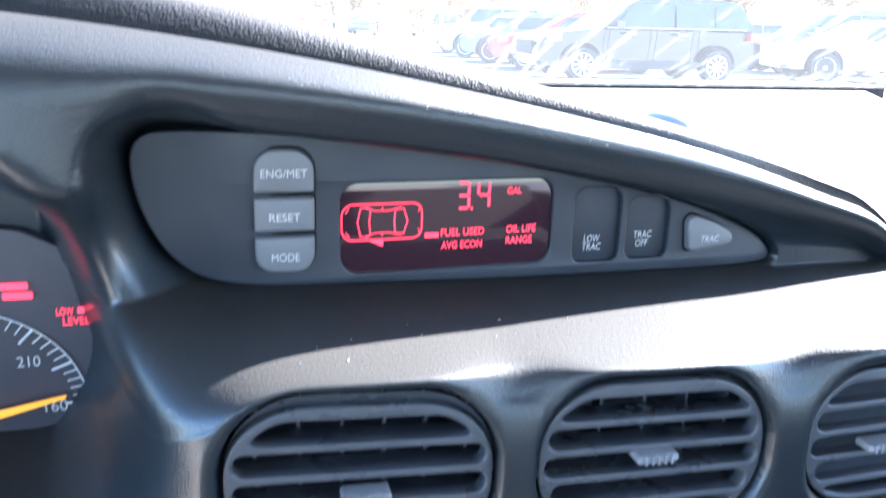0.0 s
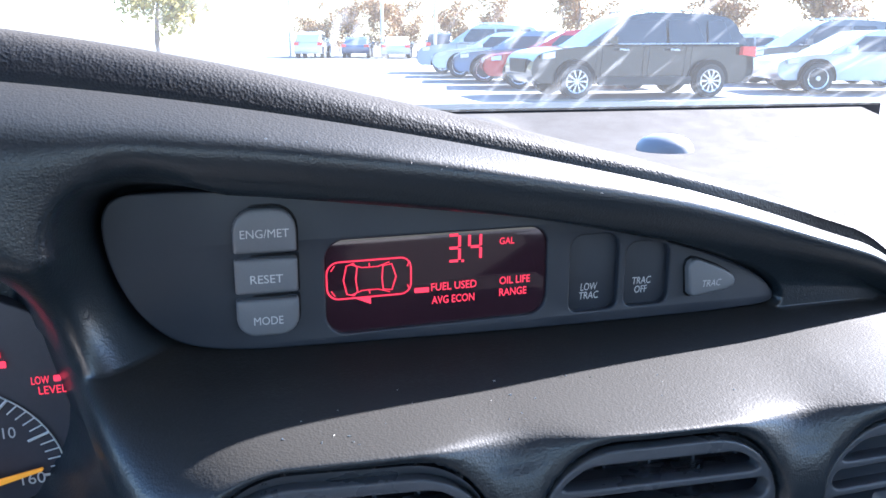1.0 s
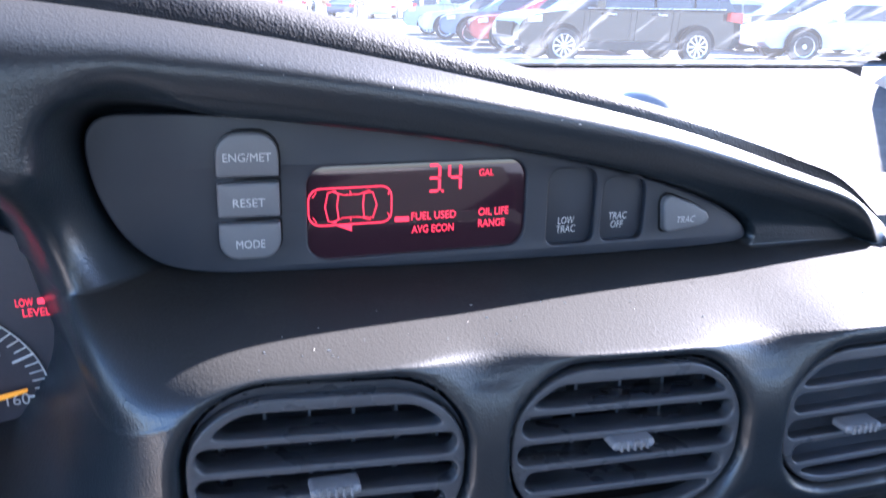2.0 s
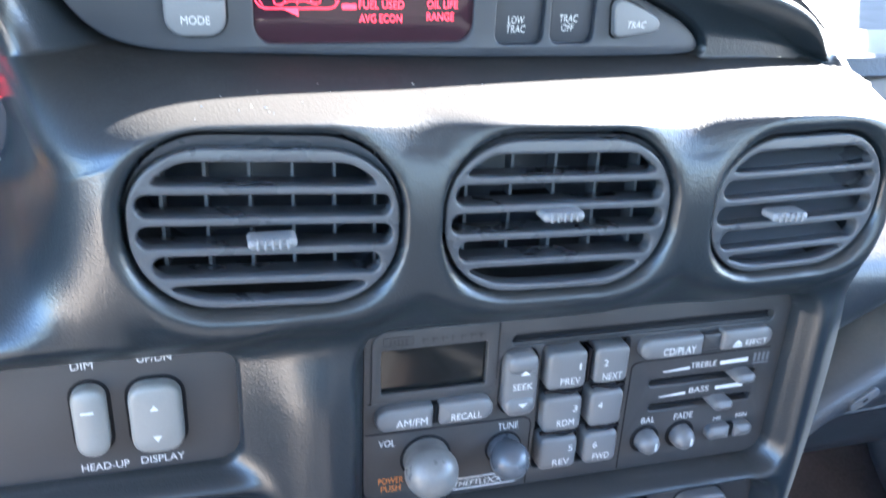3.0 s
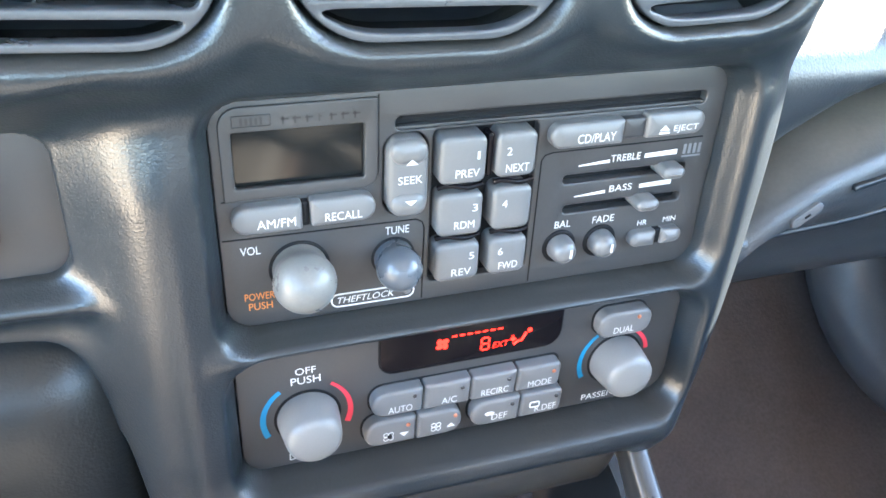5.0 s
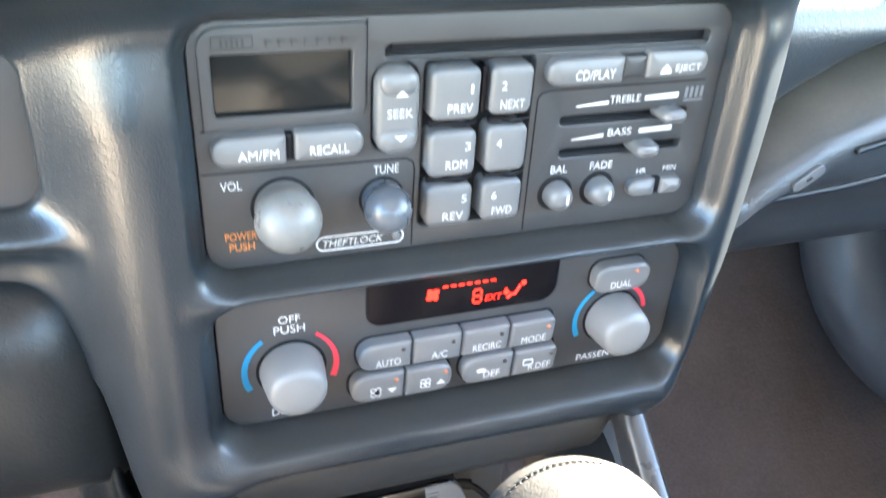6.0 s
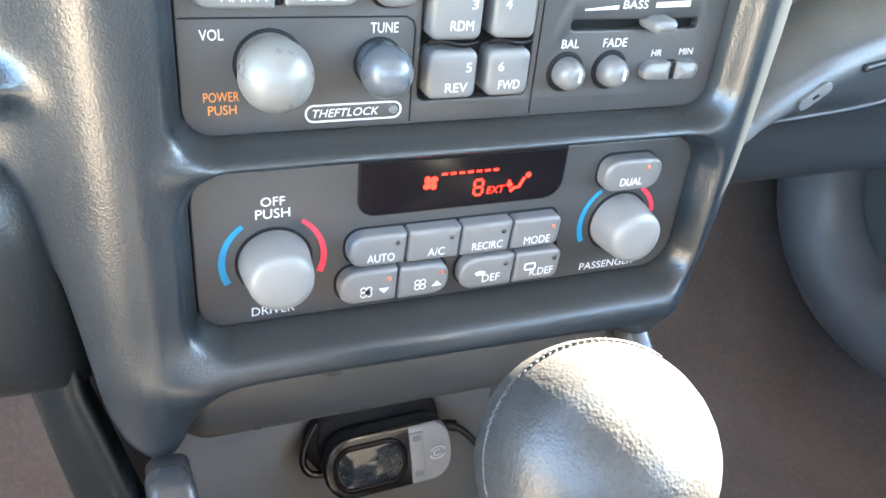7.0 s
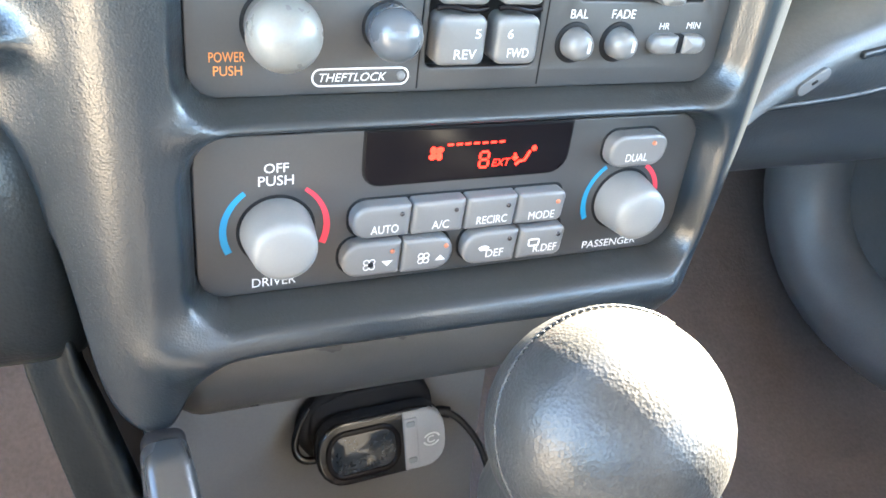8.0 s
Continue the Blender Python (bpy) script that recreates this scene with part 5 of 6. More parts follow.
tall_key("ENG/MET", 1.0734, 0.0079, (0.0088, 0.0088, 0.001, 0.001), 0.0166)
tall_key("RESET", 1.0571, 0.0063, (0.001, 0.001, 0.001, 0.001), 0.0112)
tall_key("MODE", 1.0418, 0.0068, (0.001, 0.001, 0.0080, 0.0080), 0.0102)
screen = part("display", yawed(slab(-0.0806, 1.0493, 0.0446, 0.0182, 0.0075, 0.006, 0.0016, 0.0003)), M_DISPLAY, trip, "smoked red display showing fuel used")


def on_pod(x, out=0.0013):
    return pod_face(x) + out


def glow_line(pts, radius=0.00021, cyclic=False, name="car_symbol"):
    part(name, wire([(x, on_pod(x), z) for x, z in pts], radius, cyclic, 1), M_GLOW, screen)


car = rounded(-0.1082, 1.0516, 0.0160, 0.0071, (0.0045, 0.0040, 0.0040, 0.0045), 5)
glow_line(car, 0.00032, True)
glow_line([(-0.1142, 1.0578), (-0.1168, 1.0570), (-0.1180, 1.0516), (-0.1168, 1.0462), (-0.1142, 1.0454), (-0.1128, 1.0470), (-0.1134, 1.0516), (-0.1128, 1.0562)], 0.00028, True)
glow_line([(-0.1030, 1.0562), (-0.1034, 1.0516), (-0.1030, 1.0470), (-0.0996, 1.0466), (-0.0980, 1.0516), (-0.0996, 1.0566)], 0.00028, True)
glow_line([(-0.1150, 1.0574), (-0.1110, 1.0560), (-0.1050, 1.0560), (-0.1005, 1.0574)])
glow_line([(-0.1150, 1.0458), (-0.1110, 1.0472), (-0.1050, 1.0472), (-0.1005, 1.0458)])
glow_line([(-0.1082, 1.0575), (-0.1082, 1.0561)])
glow_line([(-0.1082, 1.0458), (-0.1082, 1.0471)])
for s in (1, -1):
    glow_line([(-0.1226, 1.0516 + s * 0.0038), (-0.1212, 1.0516 + s * 0.0058)])
    glow_line([(-0.0936, 1.0516 + s * 0.0036), (-0.0930, 1.0516 + s * 0.0052)])
v = [(-0.1138, on_pod(-0.1138), 1.0443), (-0.1078, on_pod(-0.1078), 1.0443), (-0.1078, on_pod(-0.1078), 1.0416)]
part("car_symbol", mesh_of(v, [(0, 1, 2)]), M_GLOW, screen, shade=False)


def pod_bar(cx, cz, w, h, name="segment", tilt=0.0):
    return bar(cx, cz, w, h, on_pod(cx), M_GLOW, screen, name, tilt)


def digit(cx, cz, which, w=0.0046, h=0.0102, t=0.0011):
    place = {"a": (0, h / 2, w - t, t), "g": (0, 0, w - t, t), "d": (0, -h / 2, w - t, t), "b": (w / 2, h / 4, t, h / 2 - t * 0.6), "c": (w / 2, -h / 4, t, h / 2 - t * 0.6), "f": (-w / 2, h / 4, t, h / 2 - t * 0.6), "e": (-w / 2, -h / 4, t, h / 2 - t * 0.6)}
    for s in which:
        dx, dz, a, b = place[s]
        pod_bar(cx + dx, cz + dz, a, b)


digit(-0.0752, 1.0608, "agdbc")
digit(-0.0666, 1.0608, "fgbc")
pod_bar(-0.0716, 1.0555, 0.0010, 0.0010)
pod_bar(-0.0880, 1.0452, 0.0058, 0.0020, "marker")
for words, x, z, w, h in (("GAL", -0.0534, 1.0622, 0.0062, 0.0027), ("FUEL USED", -0.0750, 1.0460, 0.0184, 0.0031), ("AVG ECON", -0.0753, 1.0407, 0.0174, 0.0031), ("OIL LIFE", -0.0497, 1.0462, 0.0130, 0.0031), ("RANGE", -0.0504, 1.0414, 0.0116, 0.0031)):
    lettering(words, x, z, w, h, on_pod(x), M_GLOW, screen, yaw=0.06, bold=0.008)
for words in (("LOW", -0.0162, 1.0398, 0.0076), ("TRAC", -0.0161, 1.0361, 0.0088), ("TRAC", 0.0084, 1.0404, 0.0088), ("OFF", 0.0082, 1.0366, 0.0060)):
    lettering(words[0], words[1], words[2], words[3], 0.0031, pod_face(words[1]) + 0.0027, M_INK, pod_plate, 0.1, yaw=0.06)
tri = [(0.0270, 1.0455), (0.0278, 1.0480), (0.0302, 1.0493), (0.0332, 1.0487), (0.0425, 1.0452), (0.0492, 1.0414), (0.0508, 1.0388), (0.0502, 1.0363), (0.0472, 1.0350), (0.0320, 1.0330), (0.0296, 1.0332), (0.0282, 1.0346)]
part("gap", yawed(flat_shape([[(0.0385 + (x - 0.0385) * 1.07, 1.0405 + (z - 1.0405) * 1.10) for x, z in tri]], -0.0004, 0.003)), M_BLACK, trip)
tk = part("button", yawed(flat_shape([tri], -0.0040, 0.010, 0.0013, 3)), M_KEYDARK, trip, "rounded triangular grey button")
lettering("TRAC", 0.0385, 1.0386, 0.0092, 0.0029, pod_face(0.0385) - 0.0044, M_INK, tk, 0.2, yaw=0.06)

# ---- instrument cluster ----
cluster = thing("instrument_cluster", (-0.28, 0.08, 0.92), "dark instrument cluster with white scale and amber needle", "instrument cluster")
DY = 0.0800
dial_c, DRX, DRZ = (-0.2760, 0.9710), 0.0505, 0.0430
dial = part("dial", slab(-0.30, 0.985, 0.090, 0.062, 0.05, 0.09, DY + 0.001, 0.001), M_DIAL, cluster)


def on_scale(deg, k=1.0):
    return (dial_c[0] + DRX * k * math.cos(radians(deg)), dial_c[1] + DRZ * k * math.sin(radians(deg)))


part("scale_line", wire([(x, DY, z) for x, z in (on_scale(a) for a in np.linspace(0, 150, 60))], 0.00035), M_INK, dial)
for k in range(0, 31):
    a = 0 + k * 5.0
    long = k % 5 == 0
    (x0, z0), (x1, z1) = on_scale(a, 1.0), on_scale(a, 0.83 if long else 0.89)
    part("tick", wire([(x0, DY, z0), (x1, DY, z1)], 0.0006 if long else 0.00032), M_INK, dial)
lettering("160", -0.2378, 0.9702, 0.0086, 0.0048, DY - 0.0002, M_INK, dial, tilt=2)
lettering("210", -0.2463, 0.9905, 0.0086, 0.0046, DY - 0.0002, M_INK, dial)
for words, x, z, w in (("LOW", -0.2310, 1.0110, 0.0064), ("LEVEL", -0.2270, 1.0068, 0.0100)):
    lettering(words, x, z, w, 0.0032, DY - 0.0004, M_GLOW, dial, tilt=1)
bar(-0.2250, 1.0113, 0.0026, 0.0026, DY - 0.0004, M_GLOW, dial)
bar(-0.2490, 1.0225, 0.0110, 0.0028, DY - 0.0004, M_GLOW, dial)
bar(-0.2475, 1.0185, 0.0110, 0.0028, DY - 0.0004, M_GLOW, dial)
for k in range(3):
    bar(-0.2640 + 0.0098 * k, 0.9545, 0.0078, 0.0026, DY - 0.0002, M_INK, dial)
needle = [(-0.2330, 0.9769), (-0.2326, 0.9762), (-0.2332, 0.9755), (-0.2760, 0.9640), (-0.2790, 0.9680)]
part("needle", flat_shape([needle], DY - 0.006, 0.0016, 0.0003, 1), M_NEEDLE, cluster, "amber lit needle")

# ---- head-up display switches ----
hud = thing("display_switch_panel", (-0.19, 0.015, 0.868), "flat charcoal switch panel with two grey rocker switches", "switch panel")
HY = 0.0110
hplate = part("panel", slab(-0.205, 0.8965, 0.0664, 0.0280, (0.004, 0.006, 0.010, 0.008), 0.022, HY, 0.0008), M_PLATE, hud)


def rocker(cx, cz, hx, hz, r):
    part("gap", slab(cx, cz, hx + 0.0014, hz + 0.0014, r + 0.0014, 0.016, HY - 0.0004, 0.0002), M_BLACK, hud)
    return part("rocker", slab(cx, cz, hx, hz, r, 0.016, HY - 0.0062, 0.0024, 0.0008), M_ROCKER, hud)


r1 = rocker(-0.1945, 0.8968, 0.0062, 0.0154, 0.0060)
r2 = rocker(-0.1708, 0.8955, 0.0098, 0.0156, 0.0068)
bar(-0.1948, 0.9030, 0.0046, 0.0010, HY - 0.0074, M_INK, r1)
triangle(-0.1711, 0.9022, 0.0032, 0.0024, HY - 0.0074, M_INK, r2)
triangle(-0.1709, 0.8880, 0.0034, -0.0028, HY - 0.0074, M_INK, r2)
lettering("DIM", -0.1955, 0.9198, 0.0078, 0.0034, HY - 0.0003, M_INK, hplate)
lettering("UP/DN", -0.1698, 0.9204, 0.0124, 0.0034, HY - 0.0003, M_INK, hplate)
lettering("HEAD-UP", -0.1920, 0.8734, 0.0176, 0.0034, HY - 0.0003, M_INK, hplate)
lettering("DISPLAY", -0.1704, 0.8738, 0.0166, 0.0034, HY - 0.0003, M_INK, hplate)

# ---- gear selector ----
selector = thing("gear_selector", (0.02, -0.115, 0.60), "worn black leather gear selector knob with stitched seam", "gear selector")
KC = Vector((0.0073, -0.109, 0.7828))
KAX = Vector((0.10, -0.08, 0.99)).normalized()      # the handle leans a little
KU = KAX.cross(Vector((0, 1, 0))).normalized()
KV = KAX.cross(KU)


def knob_ring(h, a, b, n=48):
    c = KC + KAX * h
    return [tuple(c + KU * (a * math.cos(2 * math.pi * k / n)) + KV * (b * math.sin(2 * math.pi * k / n))) for k in range(n)]


KR = 0.0353
prof = []
for k in range(0, 15):
    a = radians(88 - k * 9)
    prof.append((KR * math.sin(a) * 0.98, KR * math.cos(a)))
prof += [(-0.036, 0.0290), (-0.050, 0.0255), (-0.066, 0.0225), (-0.085, 0.0205), (-0.105, 0.0195)]
part("knob", loft([knob_ring(h, r, r * 0.97) for h, r in prof], True, True, 70), M_LEATHER, selector)
SM = Vector((-0.21, -0.83, 0.65)).normalized()
SE = Vector((-0.83, 0.21, 0.0)).normalized()
SU = SE.cross(SM).normalized()
if SU.z < 0:
    SU = -SU


def on_seam(degrees, aside):
    a = radians(degrees)
    d = SE * math.cos(a) + SU * math.sin(a) + SM * aside
    return tuple(KC + d.normalized() * (KR * 0.985 + 0.0002))


for k in range(46):
    a = 118 - k * 3.6
    part("stitch", wire([on_seam(a, 0.16), on_seam(a + 1.6, 0.20), on_seam(a + 3.0, 0.235)], 0.0003, res=1), M_THREAD, selector)
part("seam", wire([on_seam(118 - k * 3.0, 0.198) for k in range(56)], 0.0004, res=1), M_LEATHER, selector)
part("shaft", loft([[(KC.x + KAX.x * h + 0.009 * math.cos(2 * math.pi * k / 16), KC.y + KAX.y * h + 0.009 * math.sin(2 * math.pi * k / 16), KC.z + KAX.z * h) for k in range(16)] for h in (-0.30, -0.09)]), M_BLACK, selector)

# ---- small reader stuck below the ashtray ----
reader = thing("plug_in_reader", (0.01, 0.08, 0.588), "small black and silver electronic reader with oval screen and cable", "reader")
GT = radians(1.5)


def tilted(me, cx=0.0095, cz=0.6135, drop=0.0002):
    for v in me.vertices:
        dx, dz = v.co.x - cx, v.co.z - cz
        v.co.x, v.co.z = cx + dx * math.cos(GT) - dz * math.sin(GT), cz + dx * math.sin(GT) + dz * math.cos(GT)
        v.co.y += 0.40 * (v.co.z - cz) - 0.003       # its face looks up a little
        v.co.z -= drop
    return me


rbody = part("body", tilted(slab(0.0095, 0.6135, 0.0375, 0.0172, 0.0160, 0.0725, 0.0640, 0.0022)), M_GLOSSBLACK, reader)
part("screen_bezel", tilted(flat_shape([rounded(-0.0015, 0.6135, 0.0215, 0.0130, 0.0115, 8), rounded(-0.0015, 0.6135, 0.0185, 0.0102, 0.0080, 8)], 0.0628, 0.003, 0.0008, 2)), M_BLACKGLASS, reader)
part("screen", tilted(slab(-0.0015, 0.6135, 0.0188, 0.0105, 0.008, 0.066, 0.0638, 0.0004)), M_SCREEN, reader, "glossy grey oval screen")
pad = part("key_pad", tilted(slab(0.0340, 0.6135, 0.0125, 0.0160, (0.001, 0.0135, 0.0135, 0.001), 0.068, 0.0632, 0.0012)), M_SILVER, reader, "silver end with round symbol")
part("key", tilted(slab(0.0258, 0.6135, 0.0040, 0.0128, 0.001, 0.066, 0.0624, 0.0005)), M_SILVER, reader)
for r0, r1_, a0, a1 in ((0.0040, 0.0052, 20, 160), (0.0040, 0.0052, 200, 340), (0.0018, 0.0028, 60, 330)):
    arc_mark(0.0372, 0.6145, r0, r1_, a0, a1, 0.0585, M_INK, pad, "symbol")
for q in (-1, 1):
    part("small_key", tilted(slab(0.0258, 0.6135 + q * 0.0098, 0.0026, 0.0016, 0.0012, 0.066, 0.0620, 0.0004)), M_TAB, reader)
part("cradle", wire(round_path3([(-0.004, 0.086, 0.644), (-0.022, 0.085, 0.637), (-0.034, 0.080, 0.622), (-0.037, 0.076, 0.609), (-0.033, 0.072, 0.603), (-0.024, 0.070, 0.604)], 3), 0.0022, res=3), M_GLOSSBLACK, reader)
part("cradle_cheek", wire(round_path3([(-0.010, 0.087, 0.640), (-0.026, 0.085, 0.630), (-0.032, 0.081, 0.616), (-0.024, 0.076, 0.606)], 3), 0.0052, res=3), M_BLACK, reader)
part("cradle_back", tilted(slab(0.008, 0.622, 0.036, 0.0165, 0.013, 0.090, 0.0755, 0.002)), M_BLACK, reader)
part("cable", wire(round_path3([(0.046, 0.074, 0.619), (0.054, 0.072, 0.618), (0.062, 0.066, 0.612), (0.070, 0.058, 0.600), (0.074, 0.045, 0.580), (0.076, 0.02, 0.55), (0.07, -0.05, 0.50)]), 0.0020, res=3), M_CABLE, reader)
part("plug", wire([(0.0445, 0.074, 0.6190), (0.0480, 0.0738, 0.6190), (0.0530, 0.0722, 0.6183)], 0.0034, res=3), M_CABLE, reader)


# ---- outside: parking lot ----
M_ASPHALT = surface("sunlit_asphalt", (0.15, 0.147, 0.145), 0.85, grain=0.3, grain_size=0.02, vary=0.25, vary_size=1.5, cells=False)
M_LINE = surface("worn_yellow_line", (0.55, 0.42, 0.16), 0.8, vary=0.25, vary_size=0.2)
M_TYRE = surface("tyre_rubber", (0.03, 0.03, 0.03), 0.8, vary=0.1)
M_RIM = surface("alloy_rim", (0.55, 0.55, 0.56), 0.3, metal=1.0, vary=0.05)
M_CARGLASS = surface("dark_car_glass", (0.03, 0.035, 0.04), 0.08, vary=0.03, coat=0.5, wear=0.02)
M_HEADLAMP = surface("clear_headlamp", (0.7, 0.72, 0.74), 0.15, vary=0.05, coat=1.0)
M_TAIL = surface("red_tail_lamp", (0.6, 0.02, 0.02), 0.2, vary=0.05, coat=1.0)
M_BARK = surface("grey_brown_bark", (0.16, 0.12, 0.09), 0.9, grain=0.6, grain_size=0.03, vary=0.3)
M_LEAF = surface("dry_brown_foliage", (0.30, 0.18, 0.07), 0.8, vary=0.35, vary_size=0.4)
M_LEAF2 = surface("yellow_green_foliage", (0.30, 0.25, 0.06), 0.8, vary=0.35, vary_size=0.4)
M_POLE = surface("galvanised_pole", (0.5, 0.5, 0.5), 0.45, metal=0.6, vary=0.1)
structure("ground", loft([[(-2500, -2500, -0.3), (2500, -2500, -0.3), (2500, 2500, -0.3), (-2500, 2500, -0.3)], [(-2500, -2500, 0), (2500, -2500, 0), (2500, 2500, 0), (-2500, 2500, 0)]], sharp=30), M_ASPHALT, "grey asphalt parking lot in low sun", "parking lot")


def parked_car(at, heading, paint, label, suv=False, length=4.7):
    """A car that faces along heading: body, cabin glass, wheels, lamps."""
    f = Vector((heading[0], heading[1], 0)).normalized()
    side = Vector((-f.y, f.x, 0))
    base = Vector((at[0], at[1], 0))
    root = thing("parked_car", base, label, "car", "cars in the parking lot")
    k = length / 5.0
    top, belt = (1.74, 1.08) if suv else (1.45, 0.92)

    def P(a, b, z):
        return tuple(base + f * a + side * b + Vector((0, 0, z)))
    low = round_path([(2.30, 0.30), (2.48, 0.42), (2.50, 0.62), (2.42, belt * 0.80), (2.15, belt * 0.90), (1.15, belt), (-1.9, belt + 0.02), (-2.38, belt), (-2.48, 0.75), (-2.48, 0.45), (-2.35, 0.30)])
    roof = round_path([(1.30, belt - 0.03), (0.42, top - 0.10), (0.15, top - 0.02), (-0.6, top), (-1.55, top - 0.03) if suv else (-1.0, top - 0.04), (-2.05, top - 0.12) if suv else (-1.35, top - 0.14), (-2.38, belt - 0.03) if suv else (-2.0, belt - 0.03)])
    part("body", loft([[P(a * k * w, b, z) for a, z in low] for b, w in ((-0.80, 0.985), (-0.92, 1.0), (-0.93, 1.0), (0.93, 1.0), (0.92, 1.0), (0.80, 0.985))], sharp=35), paint, root)
    part("cabin", loft([[P(a * k, b * (1 if z < belt else 0.88 - 0.0 * z), z) for a, z in roof] for b in (-0.86, 0.86)], sharp=35), paint, root)
    for s in (-1, 1):
        for x0, x1 in (((0.55, -0.45), (-0.52, -1.35), (-1.42, -2.0)) if suv else ((0.55, -0.40), (-0.47, -1.25))):
            zt = top - 0.16
            o = [(x0 + 0.28 * (x0 > 0), belt + 0.03), (x0 - 0.12 * (x0 > 0), zt), (x1 + 0.22 * (x1 < -1.2), zt), (x1, belt + 0.03)]
            b = 0.93 if True else 0
            part("window", loft([[P(a * k, s * (0.875 if z < belt + 0.1 else 0.772), z) for a, z in o], [P(a * k, s * (0.85 if z < belt + 0.1 else 0.745), z) for a, z in o]], sharp=30), M_CARGLASS, root)
        for a in (1.52, -1.48):
            wh = part("wheel", loft([[P(a * k + r * math.cos(q), s * b, 0.35 + r * math.sin(q)) for q in np.linspace(0, 2 * math.pi, 28, endpoint=False)] for b, r in ((0.70, 0.30), (0.72, 0.345), (0.93, 0.35), (0.955, 0.33))], sharp=40), M_TYRE, root)
            part("rim", loft([[P(a * k + r * math.cos(q), s * b, 0.35 + r * math.sin(q)) for q in np.linspace(0, 2 * math.pi, 24, endpoint=False)] for b, r in ((0.90, 0.25), (0.965, 0.24), (0.945, 0.19), (0.955, 0.06), (0.97, 0.05))], sharp=40), M_RIM, wh)
            part("wheel_arch", loft([[P(a * k + r * math.cos(q), s * b, 0.37 + r * math.sin(q)) for q in np.linspace(-0.2, math.pi + 0.2, 20)] for b, r in ((0.80, 0.42), (0.934, 0.42), (0.938, 0.38))], sharp=40), M_BLACK, root)
        part("headlamp", loft([[P((2.20 - 0.25 * j) * k * 1.03, s * b, z) for j, z in ((0, belt * 0.74), (0, belt * 0.84), (1, belt * 0.88), (1, belt * 0.76))] for b in (0.60, 0.945)], sharp=30), M_HEADLAMP, root)
        part("tail_lamp", loft([[P(a * k, s * b, z) for a, z in ((-2.50, belt * 0.78), (-2.50, belt * 0.98), (-2.20, belt * 0.98), (-2.20, belt * 0.82))] for b in (0.62, 0.94)], sharp=30), M_TAIL, root)
        part("mirror", loft([[P((0.80 + a) * k, s * b, belt + 0.08 + z) for a, z in ((-0.08, -0.07), (0.10, -0.06), (0.08, 0.08), (-0.08, 0.09))] for b in (0.90, 1.08)], sharp=30), paint, root)
    if suv:
        for s in (-1, 1):
            for a in (1.52, -1.48):
                for q in range(10):
                    c, w = 2 * math.pi * q / 10, 0.10
                    part("spoke", loft([[P(a * k + r * math.cos(c + e), s * b, 0.35 + r * math.sin(c + e)) for r, e in ((0.05, -w * 2), (0.23, -w), (0.23, w), (0.05, w * 2))] for b in (0.95, 0.975)], sharp=30), M_CHROME, root)
            for a in (0.52, -0.62):
                part("door_handle", wire([P((a - 0.1) * k, s * 0.955, belt - 0.10), P((a + 0.1) * k, s * 0.955, belt - 0.09)], 0.022), M_CHROME, root)
            for a in (1.02, -0.02, -0.98):
                part("door_seam", wire([P(a * k, s * 0.931, 0.42), P((a - 0.04) * k, s * 0.931, belt - 0.03)], 0.008, res=1), M_BLACK, root)
            part("sill", loft([[P(a * k, s * b, z) for a, z in ((1.05, 0.27), (1.08, 0.44), (-1.04, 0.44), (-1.0, 0.27))] for b in (0.90, 0.955)], sharp=30), M_TYRE, root)
            part("window_strip", wire([P(1.02 * k, s * 0.905, belt + 0.015), P(-2.1 * k, s * 0.90, belt + 0.035)], 0.014), M_CHROME, root)
        part("grille", loft([[P((2.46 + 0.05 * j) * k, b, z) for b, z in ((-0.52, 0.52), (-0.58, 0.80), (0.58, 0.80), (0.52, 0.52))] for j in (0, 1)], sharp=30), M_BLACK, root)
        for s in (-1, 1):
            part("roof_rail", wire([P(-1.6 * k, s * 0.62, top - 0.02), P(-1.5 * k, s * 0.62, top + 0.05), (P(0.1 * k, s * 0.62, top + 0.05)), P(0.2 * k, s * 0.62, top - 0.02)], 0.018), M_CHROME, root)
    return root


def paint_of(name, colour):
    return surface(name, colour, 0.22, vary=0.05, vary_size=0.5, coat=0.8, wear=0.05)


EYE0, FWD, RGT = Vector((-0.155, -0.24)), Vector((0.252, 0.968)), Vector((0.968, -0.252))


def spot(depth, lateral):
    p = EYE0 + FWD * depth + RGT * lateral
    return (p.x, p.y)


ROW = -RGT
for depth, front, colour, words, suv, length in (
        (18.3, 1.50, (0.011, 0.013, 0.015), "dark grey sport utility vehicle parked on sunlit asphalt", True, 5.0),
        (21.6, 0.95, (0.55, 0.02, 0.03), "bright red car parked behind a grey one", False, 4.7),
        (24.8, 0.25, (0.12, 0.20, 0.33), "blue car in a row of parked cars", False, 4.6),
        (28.0, -0.4, (0.70, 0.71, 0.72), "white car in a row of parked cars", False, 4.6),
        (31.4, -1.0, (0.30, 0.36, 0.42), "grey-blue car at the row's far end", True, 4.8),
        (20.0, 7.6, (0.55, 0.56, 0.57), "silver car parked past the grey vehicle", False, 4.8),
        (23.5, 8.1, (0.10, 0.11, 0.12), "black car behind a silver one", True, 4.8),
        (27.0, 6.9, (0.42, 0.43, 0.45), "grey car further down the row", False, 4.7)):
    parked_car(spot(depth, front + length / 2), ROW - FWD * (0.22 if depth < 19 else 0.0), paint_of("car_paint", colour), words, suv, length)
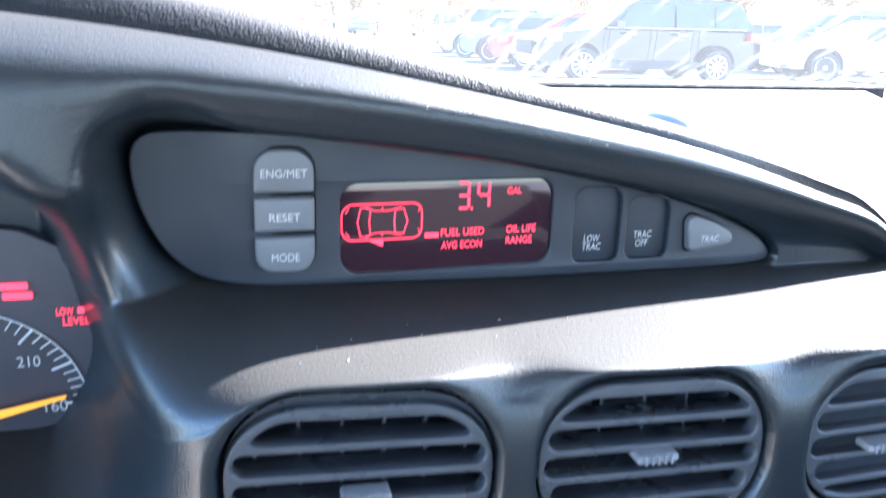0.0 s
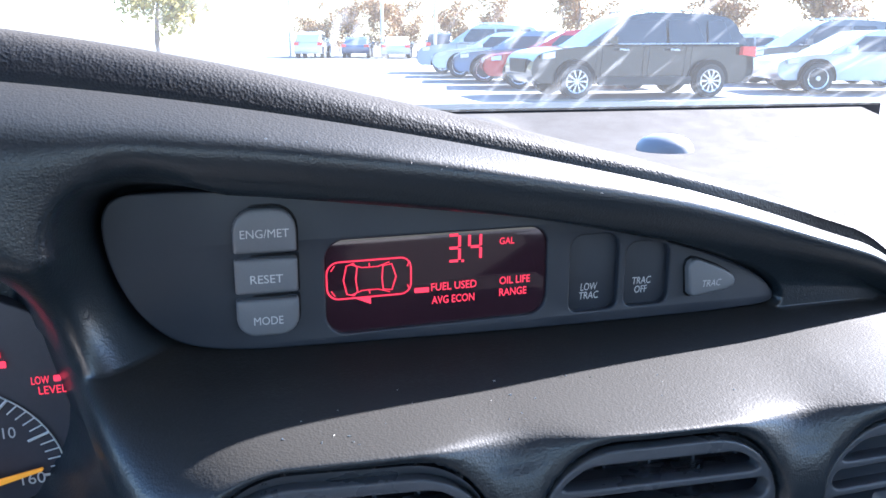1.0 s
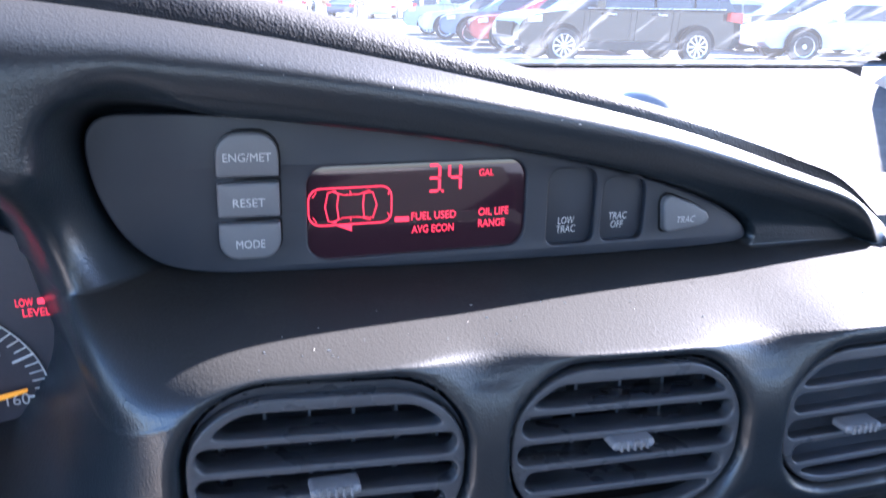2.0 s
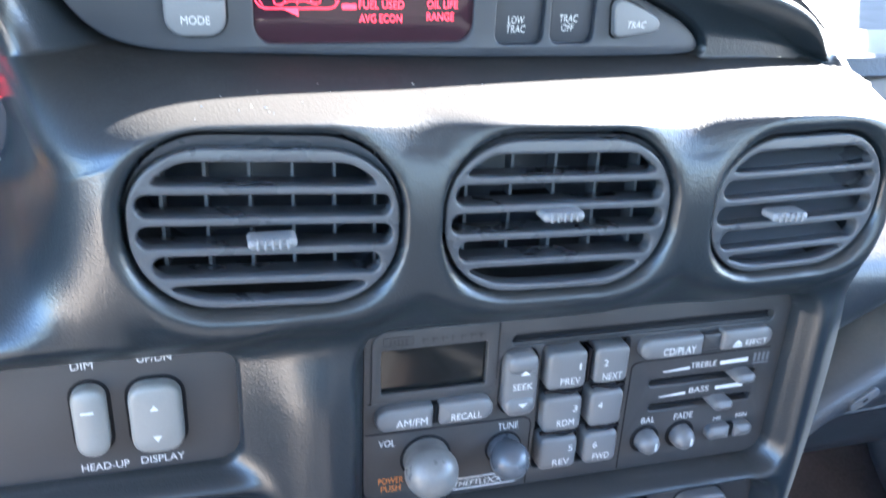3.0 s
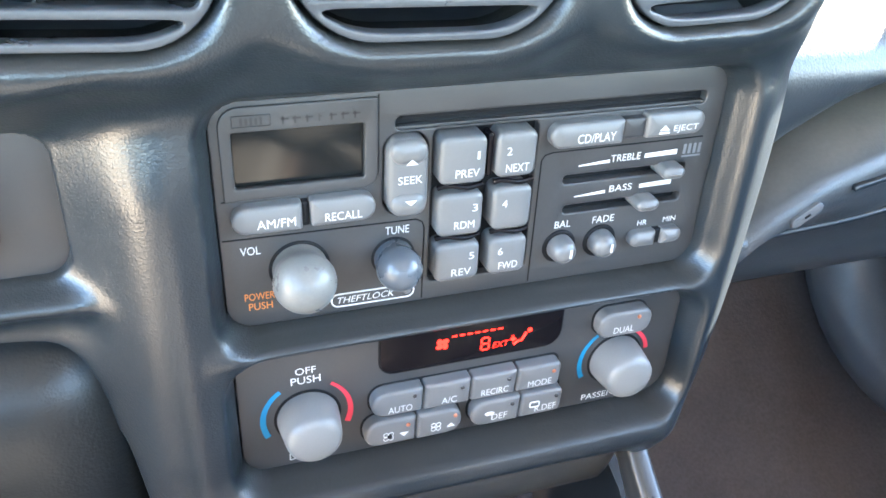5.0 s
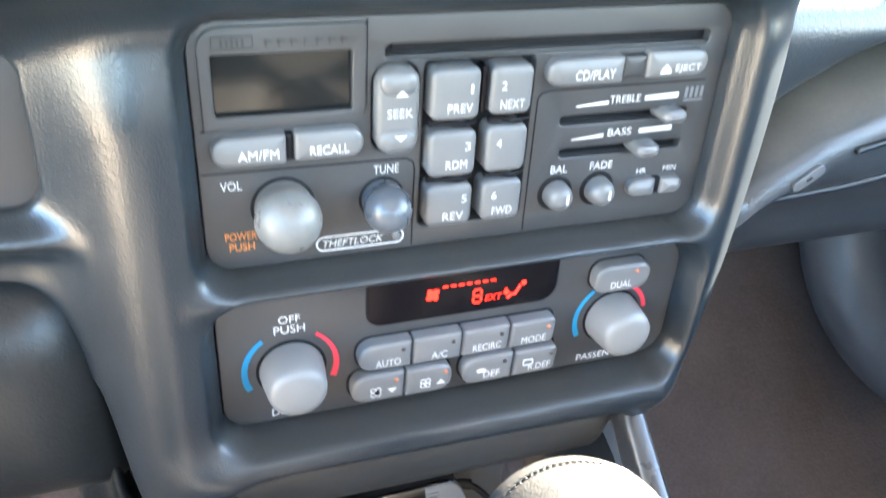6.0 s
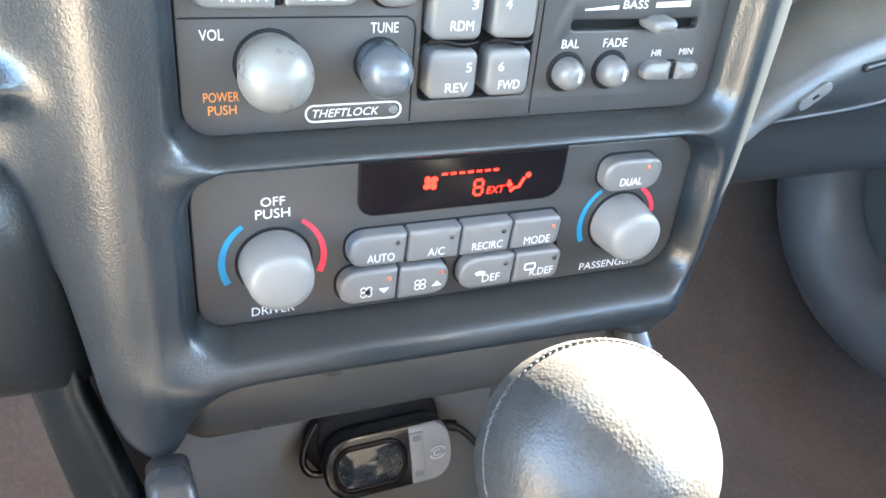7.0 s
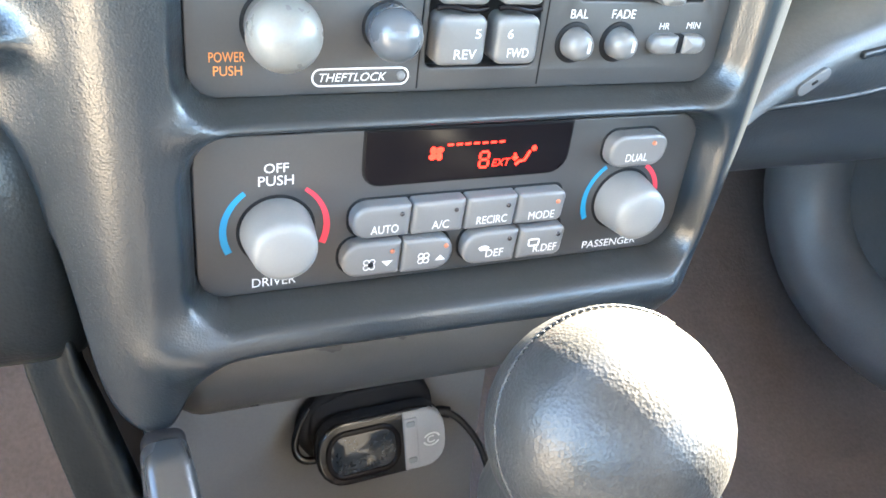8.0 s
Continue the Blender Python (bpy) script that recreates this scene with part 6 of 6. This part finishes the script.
for k in range(7):
    col = ((0.6, 0.6, 0.6), (0.1, 0.12, 0.2), (0.5, 0.5, 0.52), (0.08, 0.08, 0.08), (0.65, 0.64, 0.6), (0.3, 0.05, 0.05), (0.55, 0.56, 0.6))[k]
    parked_car(spot(58 + 2 * (k % 2), -9 + k * 2.9), FWD, paint_of("car_paint", col), "distant car in the far row of the parking lot", k % 3 == 0, 4.6)
for k in range(5):
    a, b = spot(16.6 + 3.3 * k, 1.3 - 0.6 * k), spot(16.6 + 3.3 * k, 7.0 - 0.6 * k)
    q = 0.06
    v = [(a[0], a[1] - q, 0.004), (b[0], b[1] - q, 0.004), (b[0], b[1] + q, 0.004), (a[0], a[1] + q, 0.004)]
    structure("line", mesh_of(v, [(0, 1, 2, 3)]), M_LINE, "worn yellow parking line on asphalt", "parking line")


def tree(at, height, leaf, label, seed, low=0.3):
    """A tapered trunk, limbs, and a crown of many small leaves with gaps."""
    rnd = random.Random(seed)
    root = thing("tree", (at[0], at[1], 0), label, "tree", "trees beyond the parking lot")
    base = Vector((at[0], at[1], 0))
    rings = []
    for k in range(7):
        h = height * 0.75 * k / 6
        r = 0.16 * height / 8 * (1 - 0.8 * k / 6)
        c = base + Vector((0.15 * math.sin(k * 1.3 + seed), 0.12 * math.cos(k * 1.7 + seed), h))
        rings.append([tuple(c + Vector((r * math.cos(a), r * math.sin(a), 0))) for a in np.linspace(0, 2 * math.pi, 8, endpoint=False)])
    part("trunk", loft(rings, True, True, 60), M_BARK, root)
    tips = []
    for k in range(15):
        h = height * rnd.uniform(low, 0.72)
        a, reach = rnd.uniform(0, 6.28), height * rnd.uniform(0.16, 0.34)
        p0 = base + Vector((0, 0, h))
        p2 = p0 + Vector((reach * math.cos(a), reach * math.sin(a), reach * rnd.uniform(0.4, 0.9)))
        p1 = p0.lerp(p2, 0.5) + Vector((0, 0, -0.05 * height * rnd.random()))
        part("limb", wire([tuple(p0), tuple(p1), tuple(p2)], 0.035 * height / 8, res=1), M_BARK, root)
        tips += [p1, p2]
    v, f = [], []
    for p in tips:
        for _ in range(150):
            c = p + Vector((rnd.gauss(0, 1), rnd.gauss(0, 1), rnd.gauss(0, 0.8))) * height * 0.06
            s = height * rnd.uniform(0.010, 0.026)
            u = Vector((rnd.uniform(-1, 1), rnd.uniform(-1, 1), rnd.uniform(-1, 1))).normalized()
            w = u.cross(Vector((rnd.uniform(-1, 1), rnd.uniform(-1, 1), rnd.uniform(-1, 1)))).normalized()
            n = len(v)
            v += [tuple(c - u * s), tuple(c + w * s * 0.6), tuple(c + u * s), tuple(c - w * s * 0.6)]
            f.append((n, n + 1, n + 2, n + 3))
    me = bpy.data.meshes.new("leaves")
    me.from_pydata(v, [], f)
    part("crown", me, leaf, root, shade=False)


for k, (d, px, h, lf, low) in enumerate(((46, -15.5, 8.5, 1, 0.2), (62, -9.4, 4.6, 0, 0.08), (64, -7.4, 4.4, 0, 0.08), (63, -4.6, 4.8, 0, 0.08), (65, -3.0, 4.6, 0, 0.08), (66, 0.6, 5.0, 0, 0.1), (68, 4.0, 5.5, 0, 0.1), (76, 12, 9, 0, 0.2), (80, 26, 9, 0, 0.2), (78, 36, 10, 0, 0.2))):
    tree(spot(d, px), h, (M_LEAF, M_LEAF2)[lf], "leafy yellow-green tree in sun" if lf else "brown autumn tree beyond the parking lot", k + 3, low)
for d, lat, h in ((60, -4.4, 9.0), (57, -0.6, 8.0), (63, -11.5, 9.0), (52, 16.0, 9.0)):
    p = spot(d, lat)
    pole = thing("street_lamp", (p[0], p[1], 0), "pale metal lamp pole in the parking lot", "street lamp", "lamp poles")
    part("pole", wire([(p[0], p[1], 0), (p[0], p[1], h)], 0.11, res=3), M_POLE, pole)
    part("arm", wire([(p[0], p[1], h - 0.1), (p[0] + 1.2, p[1], h + 0.1)], 0.06, res=2), M_POLE, pole)
    part("lamp_head", loft([[(p[0] + 1.0 + a, p[1] + b, h + z) for a, b in ((0, -0.18), (0.7, -0.15), (0.7, 0.15), (0, 0.18))] for z in (0.02, 0.18)], sharp=30), M_POLE, pole)
